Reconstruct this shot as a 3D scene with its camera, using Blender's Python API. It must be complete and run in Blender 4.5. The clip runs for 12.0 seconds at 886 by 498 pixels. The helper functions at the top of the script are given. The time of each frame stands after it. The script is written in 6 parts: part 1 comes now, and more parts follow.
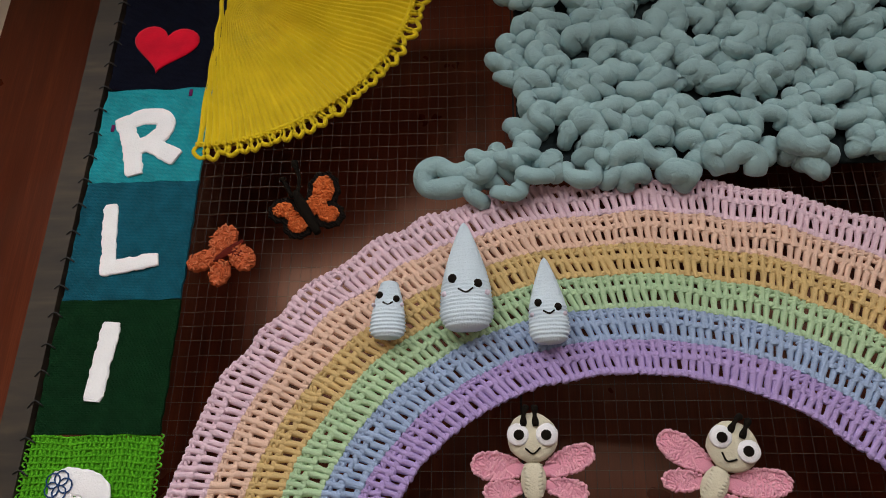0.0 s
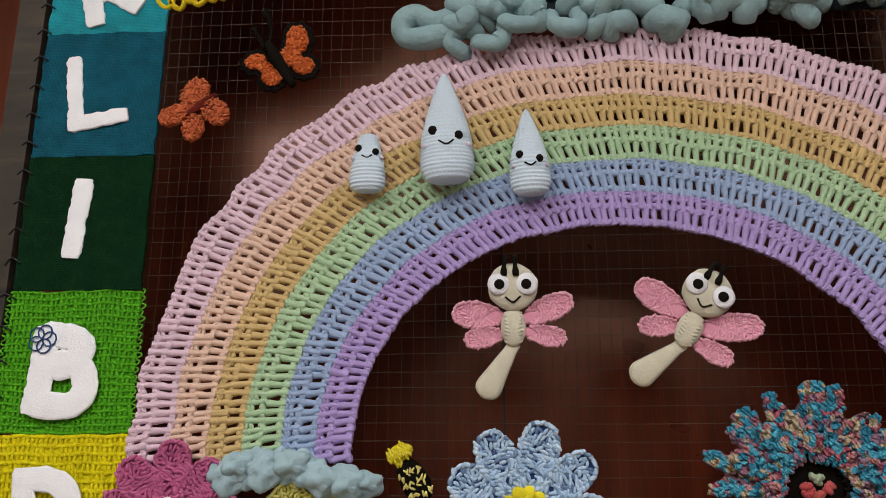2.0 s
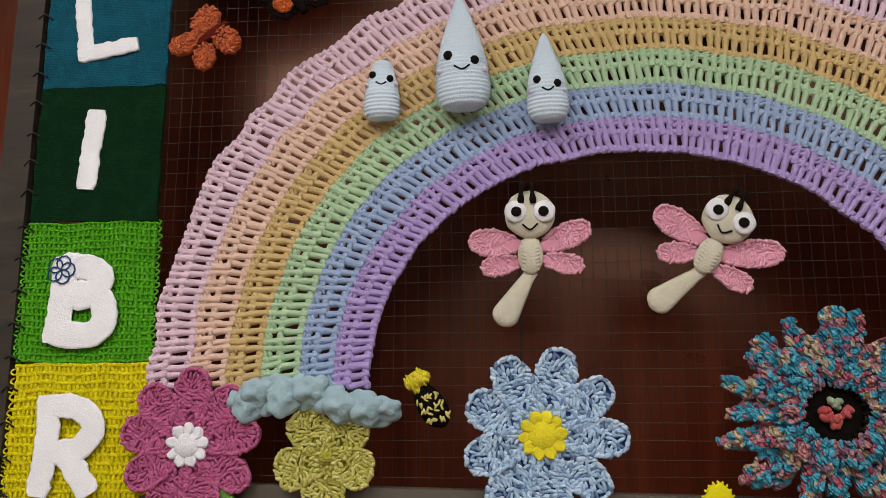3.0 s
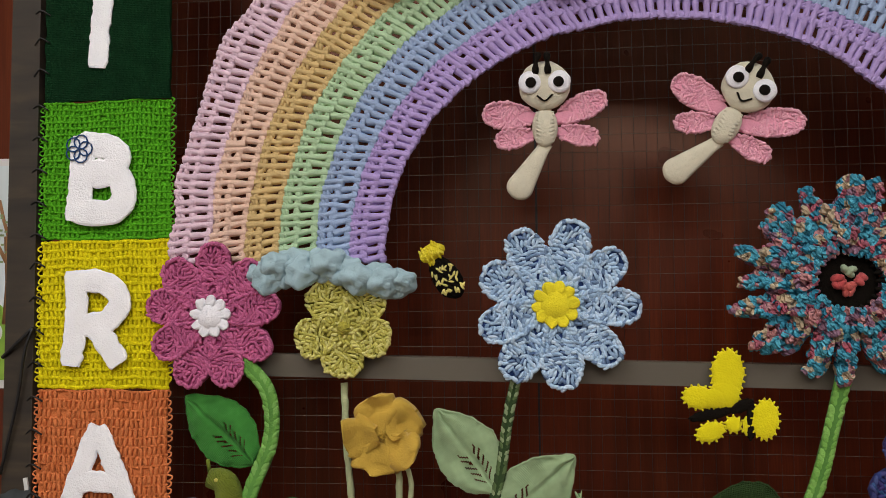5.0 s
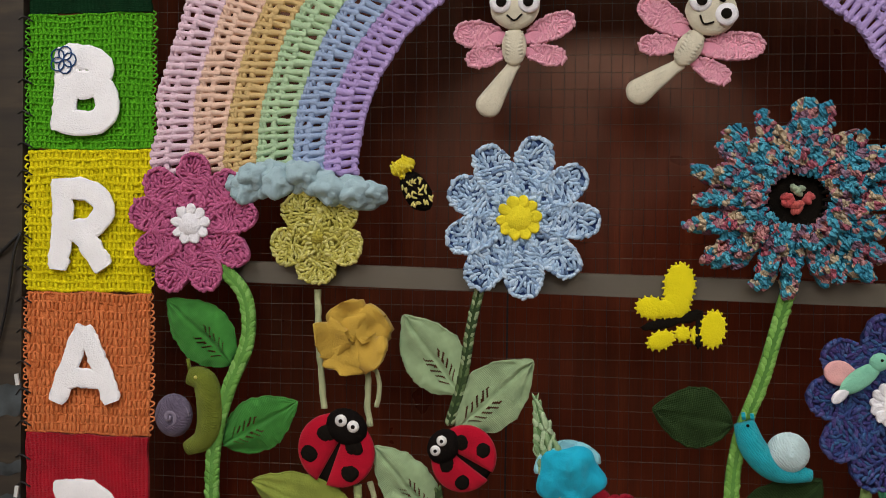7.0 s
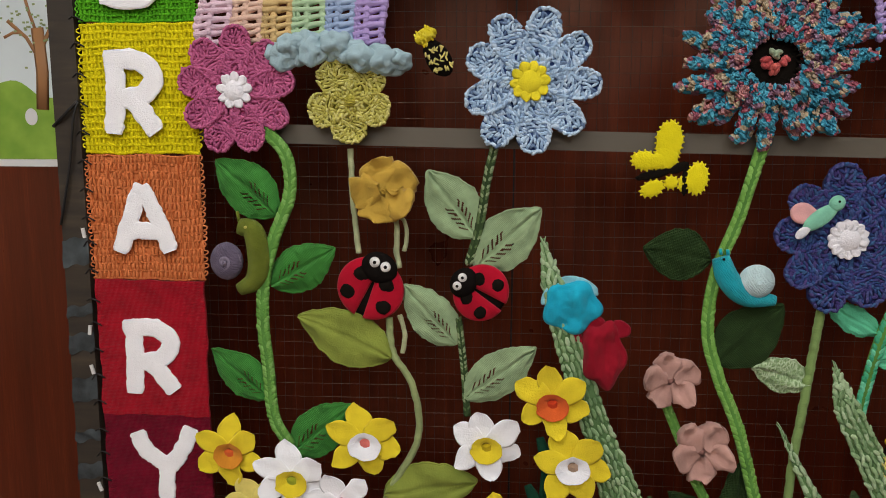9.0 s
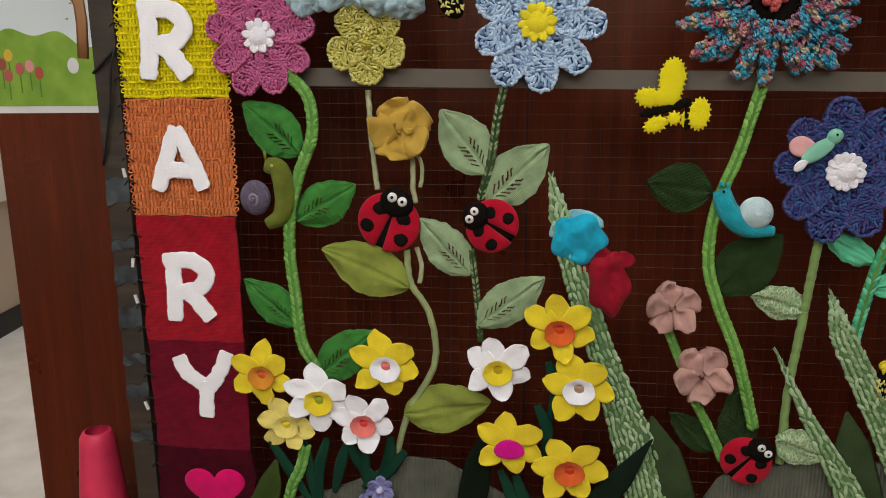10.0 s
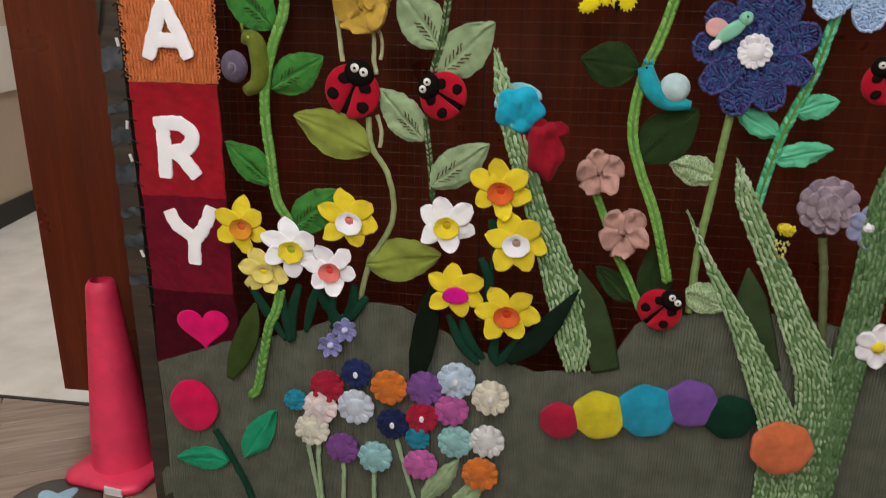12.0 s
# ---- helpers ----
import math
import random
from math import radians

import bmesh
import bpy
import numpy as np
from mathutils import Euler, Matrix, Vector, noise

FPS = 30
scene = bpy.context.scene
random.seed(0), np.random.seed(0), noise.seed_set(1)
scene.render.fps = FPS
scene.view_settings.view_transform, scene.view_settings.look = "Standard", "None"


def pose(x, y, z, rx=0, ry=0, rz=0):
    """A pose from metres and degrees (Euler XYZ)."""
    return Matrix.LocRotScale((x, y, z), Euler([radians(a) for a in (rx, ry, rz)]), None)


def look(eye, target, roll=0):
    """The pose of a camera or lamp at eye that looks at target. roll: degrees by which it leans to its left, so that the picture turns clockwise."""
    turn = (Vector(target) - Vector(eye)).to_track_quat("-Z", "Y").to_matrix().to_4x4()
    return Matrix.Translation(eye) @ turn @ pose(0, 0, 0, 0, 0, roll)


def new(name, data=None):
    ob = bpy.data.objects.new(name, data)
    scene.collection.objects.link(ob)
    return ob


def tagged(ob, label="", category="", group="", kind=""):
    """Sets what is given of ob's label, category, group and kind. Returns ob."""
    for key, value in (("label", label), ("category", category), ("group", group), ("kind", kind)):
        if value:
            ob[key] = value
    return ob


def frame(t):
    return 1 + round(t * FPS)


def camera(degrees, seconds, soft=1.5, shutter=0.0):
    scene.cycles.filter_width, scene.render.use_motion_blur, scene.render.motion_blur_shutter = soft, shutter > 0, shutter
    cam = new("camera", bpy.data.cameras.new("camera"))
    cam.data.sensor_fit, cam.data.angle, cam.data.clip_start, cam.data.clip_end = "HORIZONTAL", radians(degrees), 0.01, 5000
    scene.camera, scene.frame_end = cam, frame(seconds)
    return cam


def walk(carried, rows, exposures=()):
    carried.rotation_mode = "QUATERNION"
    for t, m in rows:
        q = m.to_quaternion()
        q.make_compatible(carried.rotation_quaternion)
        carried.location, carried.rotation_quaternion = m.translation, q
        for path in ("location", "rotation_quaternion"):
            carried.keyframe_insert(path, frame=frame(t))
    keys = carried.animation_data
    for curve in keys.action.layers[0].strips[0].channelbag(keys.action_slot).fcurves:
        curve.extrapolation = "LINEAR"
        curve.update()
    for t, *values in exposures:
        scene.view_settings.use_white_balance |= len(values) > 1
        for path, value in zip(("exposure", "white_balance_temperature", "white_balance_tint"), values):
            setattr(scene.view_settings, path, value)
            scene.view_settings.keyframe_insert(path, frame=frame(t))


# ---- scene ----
cam = camera(60.4, 12.0, soft=0.9, shutter=0.2)
PATH = [
    (0, (-0.044, -1.1552, 1.472), (-0.1744, 0.3128, 2.096), 0.8),
    (0.5, (-0.0432, -1.1504, 1.4688), (-0.1584, 0.3456, 2.0256), 0.4),
    (1, (-0.0424, -1.1464, 1.4568), (-0.1408, 0.3664, 1.968), 0.0),
    (1.5, (-0.0448, -1.1384, 1.4488), (-0.1144, 0.396, 1.896), -0.2),
    (2, (-0.0472, -1.128, 1.4336), (-0.1392, 0.4208, 1.824), -0.1),
    (2.5, (-0.0504, -1.1184, 1.4168), (-0.1736, 0.4424, 1.748), -0.0),
    (3, (-0.0528, -1.112, 1.4024), (-0.1744, 0.4568, 1.6928), -0.2),
    (3.2, (-0.0512, -1.1136, 1.4072), (-0.1712, 0.4608, 1.6656), -0.5),
    (5, (-0.0416, -1.108, 1.3584), (-0.2128, 0.48, 1.4496), -0.5),
    (5.5, (-0.032, -1.116, 1.3456), (-0.184, 0.4752, 1.4152), -0.4),
    (6, (-0.0096, -1.1224, 1.3376), (-0.1616, 0.4704, 1.3648), -0.3),
    (6.5, (0.012, -1.132, 1.32), (-0.1472, 0.46, 1.3312), 0.0),
    (7, (0.0064, -1.1528, 1.3048), (-0.1608, 0.4384, 1.288), 0.7),
    (7.5, (-0.028, -1.1984, 1.2864), (-0.1608, 0.3904, 1.1544), 0.6),
    (7.7, (-0.0352, -1.2216, 1.276), (-0.1504, 0.368, 1.1416), 0.9),
    (9.3, (-0.04, -1.344, 1.244), (-0.1784, 0.228, 0.9816), -0.3),
    (9.5, (-0.0288, -1.36, 1.2416), (-0.1816, 0.2072, 0.9592), -0.8),
    (10, (0.012, -1.4056, 1.2304), (-0.192, 0.1472, 0.8992), -0.6),
    (10.5, (0.0576, -1.448, 1.2136), (-0.2024, 0.0896, 0.8536), -0.0),
    (11, (0.1016, -1.5064, 1.204), (-0.184, 0.0256, 0.8416), 0.2),
    (11.5, (0.152, -1.5624, 1.1856), (-0.1416, -0.0384, 0.7968), 1.5),
    (11.7, (0.161, -1.578, 1.1772), (-0.1176, -0.061, 0.7665), 1.4),
    (12, (0.1536, -1.6048, 1.1736), (-0.0632, -0.1008, 0.6728), 0.7),
]
walk(cam, [(t, look(eye, target, roll)) for t, eye, target, roll in PATH],
     [(0, 0.0), (4, 0.05), (9.5, 0.1), (11.2, 0.08), (12, 0.25)])

# ---- world and light ----
world = bpy.data.worlds.new("world")
world.use_nodes = True
world.node_tree.nodes["Background"].inputs[0].default_value = (0.9, 0.95, 1.0, 1)
world.node_tree.nodes["Background"].inputs[1].default_value = 0.001
FLOOR, CEIL, WALL_Y = -0.12, 2.9, 0.26
# All unseen: wood reflections place some; back row and passage lamp are added brightening.
LAMPS = [(-0.93, -1.5), (-0.93, -3.0), (1.0, -1.5), (0.75, -3.4), (-0.7, -5.1), (1.1, -5.1), (-2.1, 1.7)]
for lx, ly in LAMPS:
    lamp = new("ceiling_lamp_light", bpy.data.lights.new("ceiling_lamp_light", "AREA"))
    lamp.data.shape, lamp.data.size, lamp.data.size_y = "RECTANGLE", 1.16, 1.16
    lamp.data.energy, lamp.data.color = 12.5 if lx < 0 and -2 < ly < 0 else 7.5 if -2 < ly < 0 else 14.0 if ly < 0 else 20.0, (0.845, 0.955, 1.125)
    lamp.matrix_world = pose(lx, ly, CEIL - 0.035)


# ---- materials ----
def rgb(h):
    c = [int(h[i:i + 2], 16) / 255 for i in (0, 2, 4)]
    return tuple(v / 12.92 if v < 0.04045 else ((v + 0.055) / 1.055) ** 2.4 for v in c) + (1,)


class Mat:
    """A node material with a few short-hands."""

    def __init__(self, name, rough=0.9, metal=0.0):
        self.m = bpy.data.materials.new(name)
        self.m.use_nodes = True
        self.t = self.m.node_tree
        self.b = self.t.nodes["Principled BSDF"]
        self.b.inputs["Roughness"].default_value = rough
        self.b.inputs["Metallic"].default_value = metal
        self.co = self.node("ShaderNodeTexCoord").outputs["Object"]

    def node(self, kind, **sets):
        n = self.t.nodes.new(kind)
        for k, v in sets.items():
            n.inputs[k].default_value = v
        return n

    def link(self, a, b):
        self.t.links.new(a, b)
        return self

    def noise(self, scale, detail=3.0, stretch=(1, 1, 1), distort=0.0):
        mp = self.node("ShaderNodeMapping")
        mp.inputs["Scale"].default_value = stretch
        self.link(self.co, mp.inputs["Vector"])
        n = self.node("ShaderNodeTexNoise", Scale=scale, Detail=detail, Distortion=distort)
        self.link(mp.outputs[0], n.inputs["Vector"])
        return n.outputs["Fac"]

    def cells(self, scale, stretch=(1, 1, 1)):
        mp = self.node("ShaderNodeMapping")
        mp.inputs["Scale"].default_value = stretch
        self.link(self.co, mp.inputs["Vector"])
        n = self.node("ShaderNodeTexVoronoi", Scale=scale)
        self.link(mp.outputs[0], n.inputs["Vector"])
        return n

    def wave(self, scale, axis, distort=1.5, dscale=3.0):
        n = self.node("ShaderNodeTexWave", Scale=scale, Distortion=distort)
        n.inputs["Detail Scale"].default_value = dscale
        n.bands_direction = axis
        self.link(self.co, n.inputs["Vector"])
        return n.outputs["Fac"]

    def calc(self, op, a, b):
        n = self.node("ShaderNodeMath")
        n.operation = op
        for i, v in enumerate((a, b)):
            if isinstance(v, (int, float)):
                n.inputs[i].default_value = v
            else:
                self.link(v, n.inputs[i])
        return n.outputs[0]

    def ramp(self, fac, stops, constant=False):
        n = self.node("ShaderNodeValToRGB")
        n.color_ramp.interpolation = "CONSTANT" if constant else "LINEAR"
        e = n.color_ramp.elements
        while len(e) < len(stops):
            e.new(0.5)
        for k, (p, c) in zip(e, stops):
            k.position, k.color = p, c
        self.link(fac, n.inputs[0])
        return n.outputs[0]

    def mix(self, fac, a, b):
        n = self.node("ShaderNodeMix")
        n.data_type = "RGBA"
        for i, v in ((0, fac), (6, a), (7, b)):
            if isinstance(v, (int, float, tuple)):
                n.inputs[i].default_value = v
            else:
                self.link(v, n.inputs[i])
        return n.outputs[2]

    def colour(self, c):
        if isinstance(c, tuple):
            self.b.inputs["Base Color"].default_value = c
        else:
            self.link(c, self.b.inputs["Base Color"])
        return self

    def bump(self, height, strength=0.5, depth=0.002):
        n = self.node("ShaderNodeBump", Strength=strength, Distance=depth)
        self.link(height, n.inputs["Height"])
        self.link(n.outputs[0], self.b.inputs["Normal"])
        return self

    def island(self):
        return self.node("ShaderNodeNewGeometry").outputs["Random Per Island"]

    def rand(self):
        return self.node("ShaderNodeObjectInfo").outputs["Random"]


def scaled(c, k):
    return tuple(min(1, v * k) for v in c[:3]) + (1,)


def yarn(name, h, kind="crochet", h2=None, size=1.0, sheen=0.14, even=0.25):
    """Yarn in one or two shades: crochet, knit, felt or roving."""
    m = Mat(name, 0.92)
    m.b.inputs["Sheen Roughness"].default_value = 0.5
    m.b.inputs["Specular IOR Level"].default_value = 0.06
    c = rgb(h)
    m.b.inputs["Sheen Weight"].default_value = sheen * min(1.0, 2 * max(c[:3]))
    broad = m.noise(22 / size, 3)
    fine = m.noise(420 / size, 2)
    if kind == "knit":
        v = m.wave(62 / size, "Y", 1.2, 6)
        u = m.wave(75 / size, "X", 1.2, 6)
        height = m.calc("ADD", m.calc("MULTIPLY", v, u), m.calc("MULTIPLY", fine, 0.5))
        depth = 0.0022
    elif kind == "rib":
        u = m.wave(46 / size, "X", 2.0, 5)
        height = m.calc("ADD", u, m.calc("MULTIPLY", fine, 0.7))
        depth = 0.0018
    elif kind == "crochet":
        w1 = m.wave(78 / size, "DIAGONAL", 7.0, 1.8)
        w2 = m.wave(140 / size, "X", 4.0, 1.5)
        height = m.calc("ADD", m.calc("ADD", w1, m.calc("MULTIPLY", w2, 0.35)), m.calc("MULTIPLY", fine, 0.35))
        depth = 0.0016
    elif kind == "roving":
        st = m.noise(60 / size, 4, (1, 1, 1), 1.5)
        height = m.calc("ADD", st, m.calc("MULTIPLY", fine, 0.25))
        depth = 0.003
    else:
        height = m.calc("ADD", fine, m.calc("MULTIPLY", m.noise(120, 3), 0.8))
        depth = 0.0013
    dark, light = scaled(c, 1 - even), scaled(c, 1 + even * 0.7)
    col = m.ramp(broad, [(0.3, dark), (0.7, light)])
    if h2:
        vo = m.cells(84 / size, (1, 1.5, 0.5))
        vo.feature = "DISTANCE_TO_EDGE"
        patchy = m.ramp(m.noise(48 / size, 2, (1, 1, 1), 0.9), [(0.36, (0.08,) * 3 + (1,)), (0.56, (1, 1, 1, 1))])
        seams = m.ramp(vo.outputs["Distance"], [(0.1, (1, 1, 1, 1)), (0.22, (0, 0, 0, 1))])
        col = m.mix(m.calc("MULTIPLY", seams, patchy), col, rgb(h2))
        height = m.calc("ADD", m.calc("MULTIPLY", height, 0.5), m.calc("MULTIPLY", vo.outputs["Distance"], 2.5))
    col = m.mix(m.calc("MULTIPLY", fine, 0.3), col, scaled(c, 1.2))
    m.colour(col).bump(height, 0.75, depth)
    return m.m


def variegated(name, hs, scale):
    """Crochet in yarn that changes its colour every few stitches."""
    m = Mat(name, 0.92)
    m.b.inputs["Specular IOR Level"].default_value = 0.06
    vo = m.cells(scale)
    sep = m.node("ShaderNodeSeparateColor")
    m.link(vo.outputs["Color"], sep.inputs[0])
    col = m.ramp(sep.outputs[0], [(i / len(hs), rgb(h)) for i, h in enumerate(hs)], True)
    fine = m.noise(420, 2)
    small = m.wave(70, "DIAGONAL", 7.0, 1.3)
    m.colour(m.mix(m.calc("MULTIPLY", m.noise(60, 3), 0.4), col, rgb(hs[0])))
    m.bump(m.calc("ADD", small, m.calc("MULTIPLY", fine, 0.5)), 0.8, 0.0035)
    return m.m


def mixed(name, hs, even=0.15, rough=0.92, stepped=False):
    """Yarn whose stitches each take one of several shades."""
    m = Mat(name, rough)
    m.b.inputs["Specular IOR Level"].default_value = 0.06
    fine, broad = m.noise(420, 2), m.noise(35, 3)
    col = m.ramp(m.island(), [(i / len(hs) if stepped else i / max(1, len(hs) - 1), rgb(h)) for i, h in enumerate(hs)], stepped)
    dark = m.mix(m.calc("MULTIPLY", fine, even * 2), col, scaled(rgb(hs[0]), 0.45))
    if not stepped:
        dark = m.mix(m.calc("MULTIPLY", broad, even), dark, scaled(rgb(hs[-1]), 1.2))
    m.colour(dark).bump(m.calc("ADD", fine, m.calc("MULTIPLY", m.noise(190, 3, (1, 1, 1), 1.0), 0.8)), 0.8, 0.0018)
    return m.m


YARN = {}


def yr(h, kind="crochet", h2=None, **k):
    key = (h, kind, h2, tuple(k.items()))
    if key not in YARN:
        YARN[key] = yarn("yarn", h, kind, h2, **k)
    return YARN[key]


def wood_panel():
    m = Mat("dark red-brown wood veneer", 0.27)
    m.b.inputs["Specular IOR Level"].default_value = 0.75
    m.b.inputs["Specular Tint"].default_value = (1.0, 0.56, 0.38, 1)
    g = m.noise(5, 6, (7, 1, 0.35), 0.6)
    f = m.noise(60, 4, (9, 1, 0.3), 0.2)
    col = m.ramp(m.calc("ADD", m.calc("MULTIPLY", g, 0.65), m.calc("MULTIPLY", f, 0.35)),
                 [(0.3, rgb("381007")), (0.55, rgb("541d0d")), (0.75, rgb("6c3018"))])
    m.colour(col).bump(f, 0.08, 0.001)
    m.link(m.ramp(m.noise(9, 3), [(0.3, (0.27,) * 3 + (1,)), (0.7, (0.38,) * 3 + (1,))]), m.b.inputs["Roughness"])
    return m.m


def grey_wood():
    m = Mat("weathered brown-grey timber", 0.7)
    g = m.noise(40, 5, (0.15, 1, 1), 0.5)
    col = m.ramp(g, [(0.3, rgb("211a12")), (0.55, rgb("352b1e")), (0.75, rgb("493c2b"))])
    m.colour(m.mix(m.calc("MULTIPLY", m.noise(7, 3), 0.4), col, rgb("2e2a26"))).bump(g, 0.4, 0.001)
    return m.m


def plank_mat():
    m = Mat("brown-grey floor plank", 0.45)
    g = m.noise(14, 6, (0.25, 3, 1), 0.8)
    col = m.ramp(g, [(0.25, rgb("6d5a4c")), (0.5, rgb("8c7767")), (0.8, rgb("a59080"))])
    m.colour(m.mix(m.calc("MULTIPLY", m.rand(), 0.35), col, rgb("6a594d"))).bump(g, 0.2, 0.001)
    return m.m


def paint(name, h, rough=0.6, vary=0.06, bump=0.1):
    m = Mat(name, rough)
    c = rgb(h)
    m.colour(m.ramp(m.noise(2.5, 5), [(0.3, scaled(c, 1 - vary)), (0.7, scaled(c, 1 + vary))]))
    m.bump(m.noise(180, 3), bump, 0.001)
    return m.m


def plastic(name, h, rough=0.45):
    m = Mat(name, rough)
    c = rgb(h)
    col = m.ramp(m.noise(14, 5), [(0.3, scaled(c, 0.85)), (0.7, scaled(c, 1.1))])
    m.colour(m.mix(m.ramp(m.noise(35, 6), [(0.58, (0, 0, 0, 1)), (0.72, (0.35,) * 3 + (1,))]), col, scaled(c, 0.55)))
    m.bump(m.noise(90, 3), 0.1, 0.001)
    return m.m


def metal(name, h, rough=0.35):
    m = Mat(name, rough, 1.0)
    c = rgb(h)
    m.colour(m.ramp(m.noise(60, 3), [(0.3, scaled(c, 0.7)), (0.7, c)]))
    return m.m


def glow(name, h, power):
    m = Mat(name)
    m.b.inputs["Emission Color"].default_value = rgb(h)
    m.b.inputs["Emission Strength"].default_value = power
    return m.m


WOOD, TIMBER, PLANK = wood_panel(), grey_wood(), plank_mat()
# One mesh in two colours: uprights darkened, level wires brighter to carry its glints.
DIM_WIRE = paint("mesh wire coloured dark, without glint", "1a1410", 0.4)
GLINT_WIRE = metal("galvanised wire", "6a6055", 0.32)
BLACK = paint("black trim", "15120f", 0.5)
WHITE_LETTER = yr("f3f2f5", "felt", even=0.05)


# ---- mesh building ----
BEADS = {}


class M:
    """Vertices and faces; x right, y up, z towards the viewer for all that hangs on the wire."""

    def __init__(self):
        self.v, self.f = [], []

    def add(self, verts, faces):
        n = len(self.v)
        self.v += [tuple(p) for p in verts]
        self.f += [tuple(i + n for i in f) for f in faces]
        return self

    def grid(self, fn, nu, nv, closed_u=False, closed_v=False):
        vs = [fn(i / nu, j / nv) for j in range(nv + (not closed_v)) for i in range(nu + (not closed_u))]
        w = nu + (not closed_u)
        hgt = nv + (not closed_v)
        fs = [(j * w + i, j * w + (i + 1) % w, (j + 1) % hgt * w + (i + 1) % w, (j + 1) % hgt * w + i)
              for j in range(nv) for i in range(nu)]
        return self.add(vs, fs)

    def tube(self, pts, rad, seg=8, cap=True, flat=1.0):
        """A tube along points; rad a number or a function of 0..1. flat squeezes it towards the wire."""
        pts = [Vector(p) for p in pts]
        rings = []
        n = len(pts)
        side = None
        for i, p in enumerate(pts):
            d = (pts[min(i + 1, n - 1)] - pts[max(i - 1, 0)]).normalized()
            if side is None:
                side = d.cross(Vector((0, 0, 1)))
                if side.length < 0.05:
                    side = d.cross(Vector((0, 1, 0)))
            side = (side - d * side.dot(d)).normalized()
            up = d.cross(side)
            r = rad(i / (n - 1)) if callable(rad) else rad
            rings.append([p + (side * math.cos(a) + up * math.sin(a) * flat) * r
                          for a in (2 * math.pi * k / seg for k in range(seg))])
        vs = [q for ring in rings for q in ring]
        fs = [(i * seg + k, i * seg + (k + 1) % seg, (i + 1) * seg + (k + 1) % seg, (i + 1) * seg + k)
              for i in range(n - 1) for k in range(seg)]
        if cap:
            fs += [tuple(range(seg))[::-1], tuple((n - 1) * seg + k for k in range(seg))]
        return self.add(vs, fs)

    def box(self, x0, x1, y0, y1, z0, z1):
        return self.add([(x, y, z) for z in (z0, z1) for y in (y0, y1) for x in (x0, x1)],
                        [(0, 2, 3, 1), (4, 5, 7, 6), (0, 1, 5, 4), (2, 6, 7, 3), (0, 4, 6, 2), (1, 3, 7, 5)])

    def pad(self, outline, z0, h, edge=0.3, dome=0.0):
        """A soft pad over a closed outline (a function of 0..1 that goes round it): rounded rim, slightly domed."""
        n = 40
        ring = [Vector(outline(i / n)) for i in range(n)]
        mid = sum(ring, Vector((0, 0))) / n
        levels = [(0.0, 0.93), (0.45, 1.0), (0.8, 0.97), (1.0, 0.88), (1.0 + dome * 0.6, 0.6), (1.0 + dome, 0.25)]
        vs = []
        for hh, s in levels:
            vs += [(*(mid + (p - mid) * s), z0 + h * hh) for p in ring]
        vs.append((*mid, z0 + h * (1 + dome)))
        k = len(levels)
        fs = [(j * n + i, j * n + (i + 1) % n, (j + 1) * n + (i + 1) % n, (j + 1) * n + i)
              for j in range(k - 1) for i in range(n)]
        fs += [((k - 1) * n + i, (k - 1) * n + (i + 1) % n, k * n) for i in range(n)]
        fs.append(tuple(range(n))[::-1])
        return self.add(vs, fs)

    def ball(self, c, r, nu=14, nv=8, noise_amp=0.0, freq=60):
        def fn(u, v):
            a, b = 2 * math.pi * u, math.pi * (v - 0.5)
            d = Vector((math.cos(a) * math.cos(b), math.sin(a) * math.cos(b), math.sin(b)))
            p = Vector((d.x * r[0], d.y * r[1], d.z * r[2]))
            p *= 1 + noise_amp * noise.noise((p + Vector(c)) * freq)
            return p + Vector(c)
        return self.grid(fn, nu, nv, closed_u=True)

    def bead(self, c, ang, a, b, h, nu=6, nv=4):
        """One stitch: a small long bump at c, pointing along ang in the wire's plane, half sizes a, b, h."""
        ca, sa = math.cos(ang), math.sin(ang)
        key = (nu, nv)
        if key not in BEADS:
            vs = [(-1.0, 0.0, 0.0)]
            for j in range(1, nv):
                t = -math.cos(math.pi * j / nv)
                r = math.sqrt(1 - t * t)
                vs += [(t, r * math.cos(2 * math.pi * i / nu), r * math.sin(2 * math.pi * i / nu)) for i in range(nu)]
            vs.append((1.0, 0.0, 0.0))
            fs = [(0, 1 + (i + 1) % nu, 1 + i) for i in range(nu)]
            fs += [(1 + j * nu + i, 1 + j * nu + (i + 1) % nu, 1 + (j + 1) * nu + (i + 1) % nu, 1 + (j + 1) * nu + i) for j in range(nv - 2) for i in range(nu)]
            k = 1 + (nv - 2) * nu
            fs += [(k + i, k + (i + 1) % nu, k + nu) for i in range(nu)]
            BEADS[key] = (vs, fs)
        vs, fs = BEADS[key]
        return self.add([(c[0] + a * p[0] * ca - b * p[1] * sa, c[1] + a * p[0] * sa + b * p[1] * ca, c[2] + h * p[2]) for p in vs], fs)

    def shift(self, m):
        self.v = [tuple(m @ Vector(p)) for p in self.v]
        return self


def mesh_of(name, m, mat, smooth=True):
    me = bpy.data.meshes.new(name)
    me.from_pydata(m.v, [], m.f)
    me.materials.append(mat)
    if smooth:
        me.polygons.foreach_set("use_smooth", [True] * len(me.polygons))
    me.update()
    return me


def part(name, m, mat, parent, label="", smooth=True):
    ob = new(name, m if isinstance(m, bpy.types.Mesh) else mesh_of(name, m, mat, smooth))
    ob.parent = parent
    return tagged(ob, label)


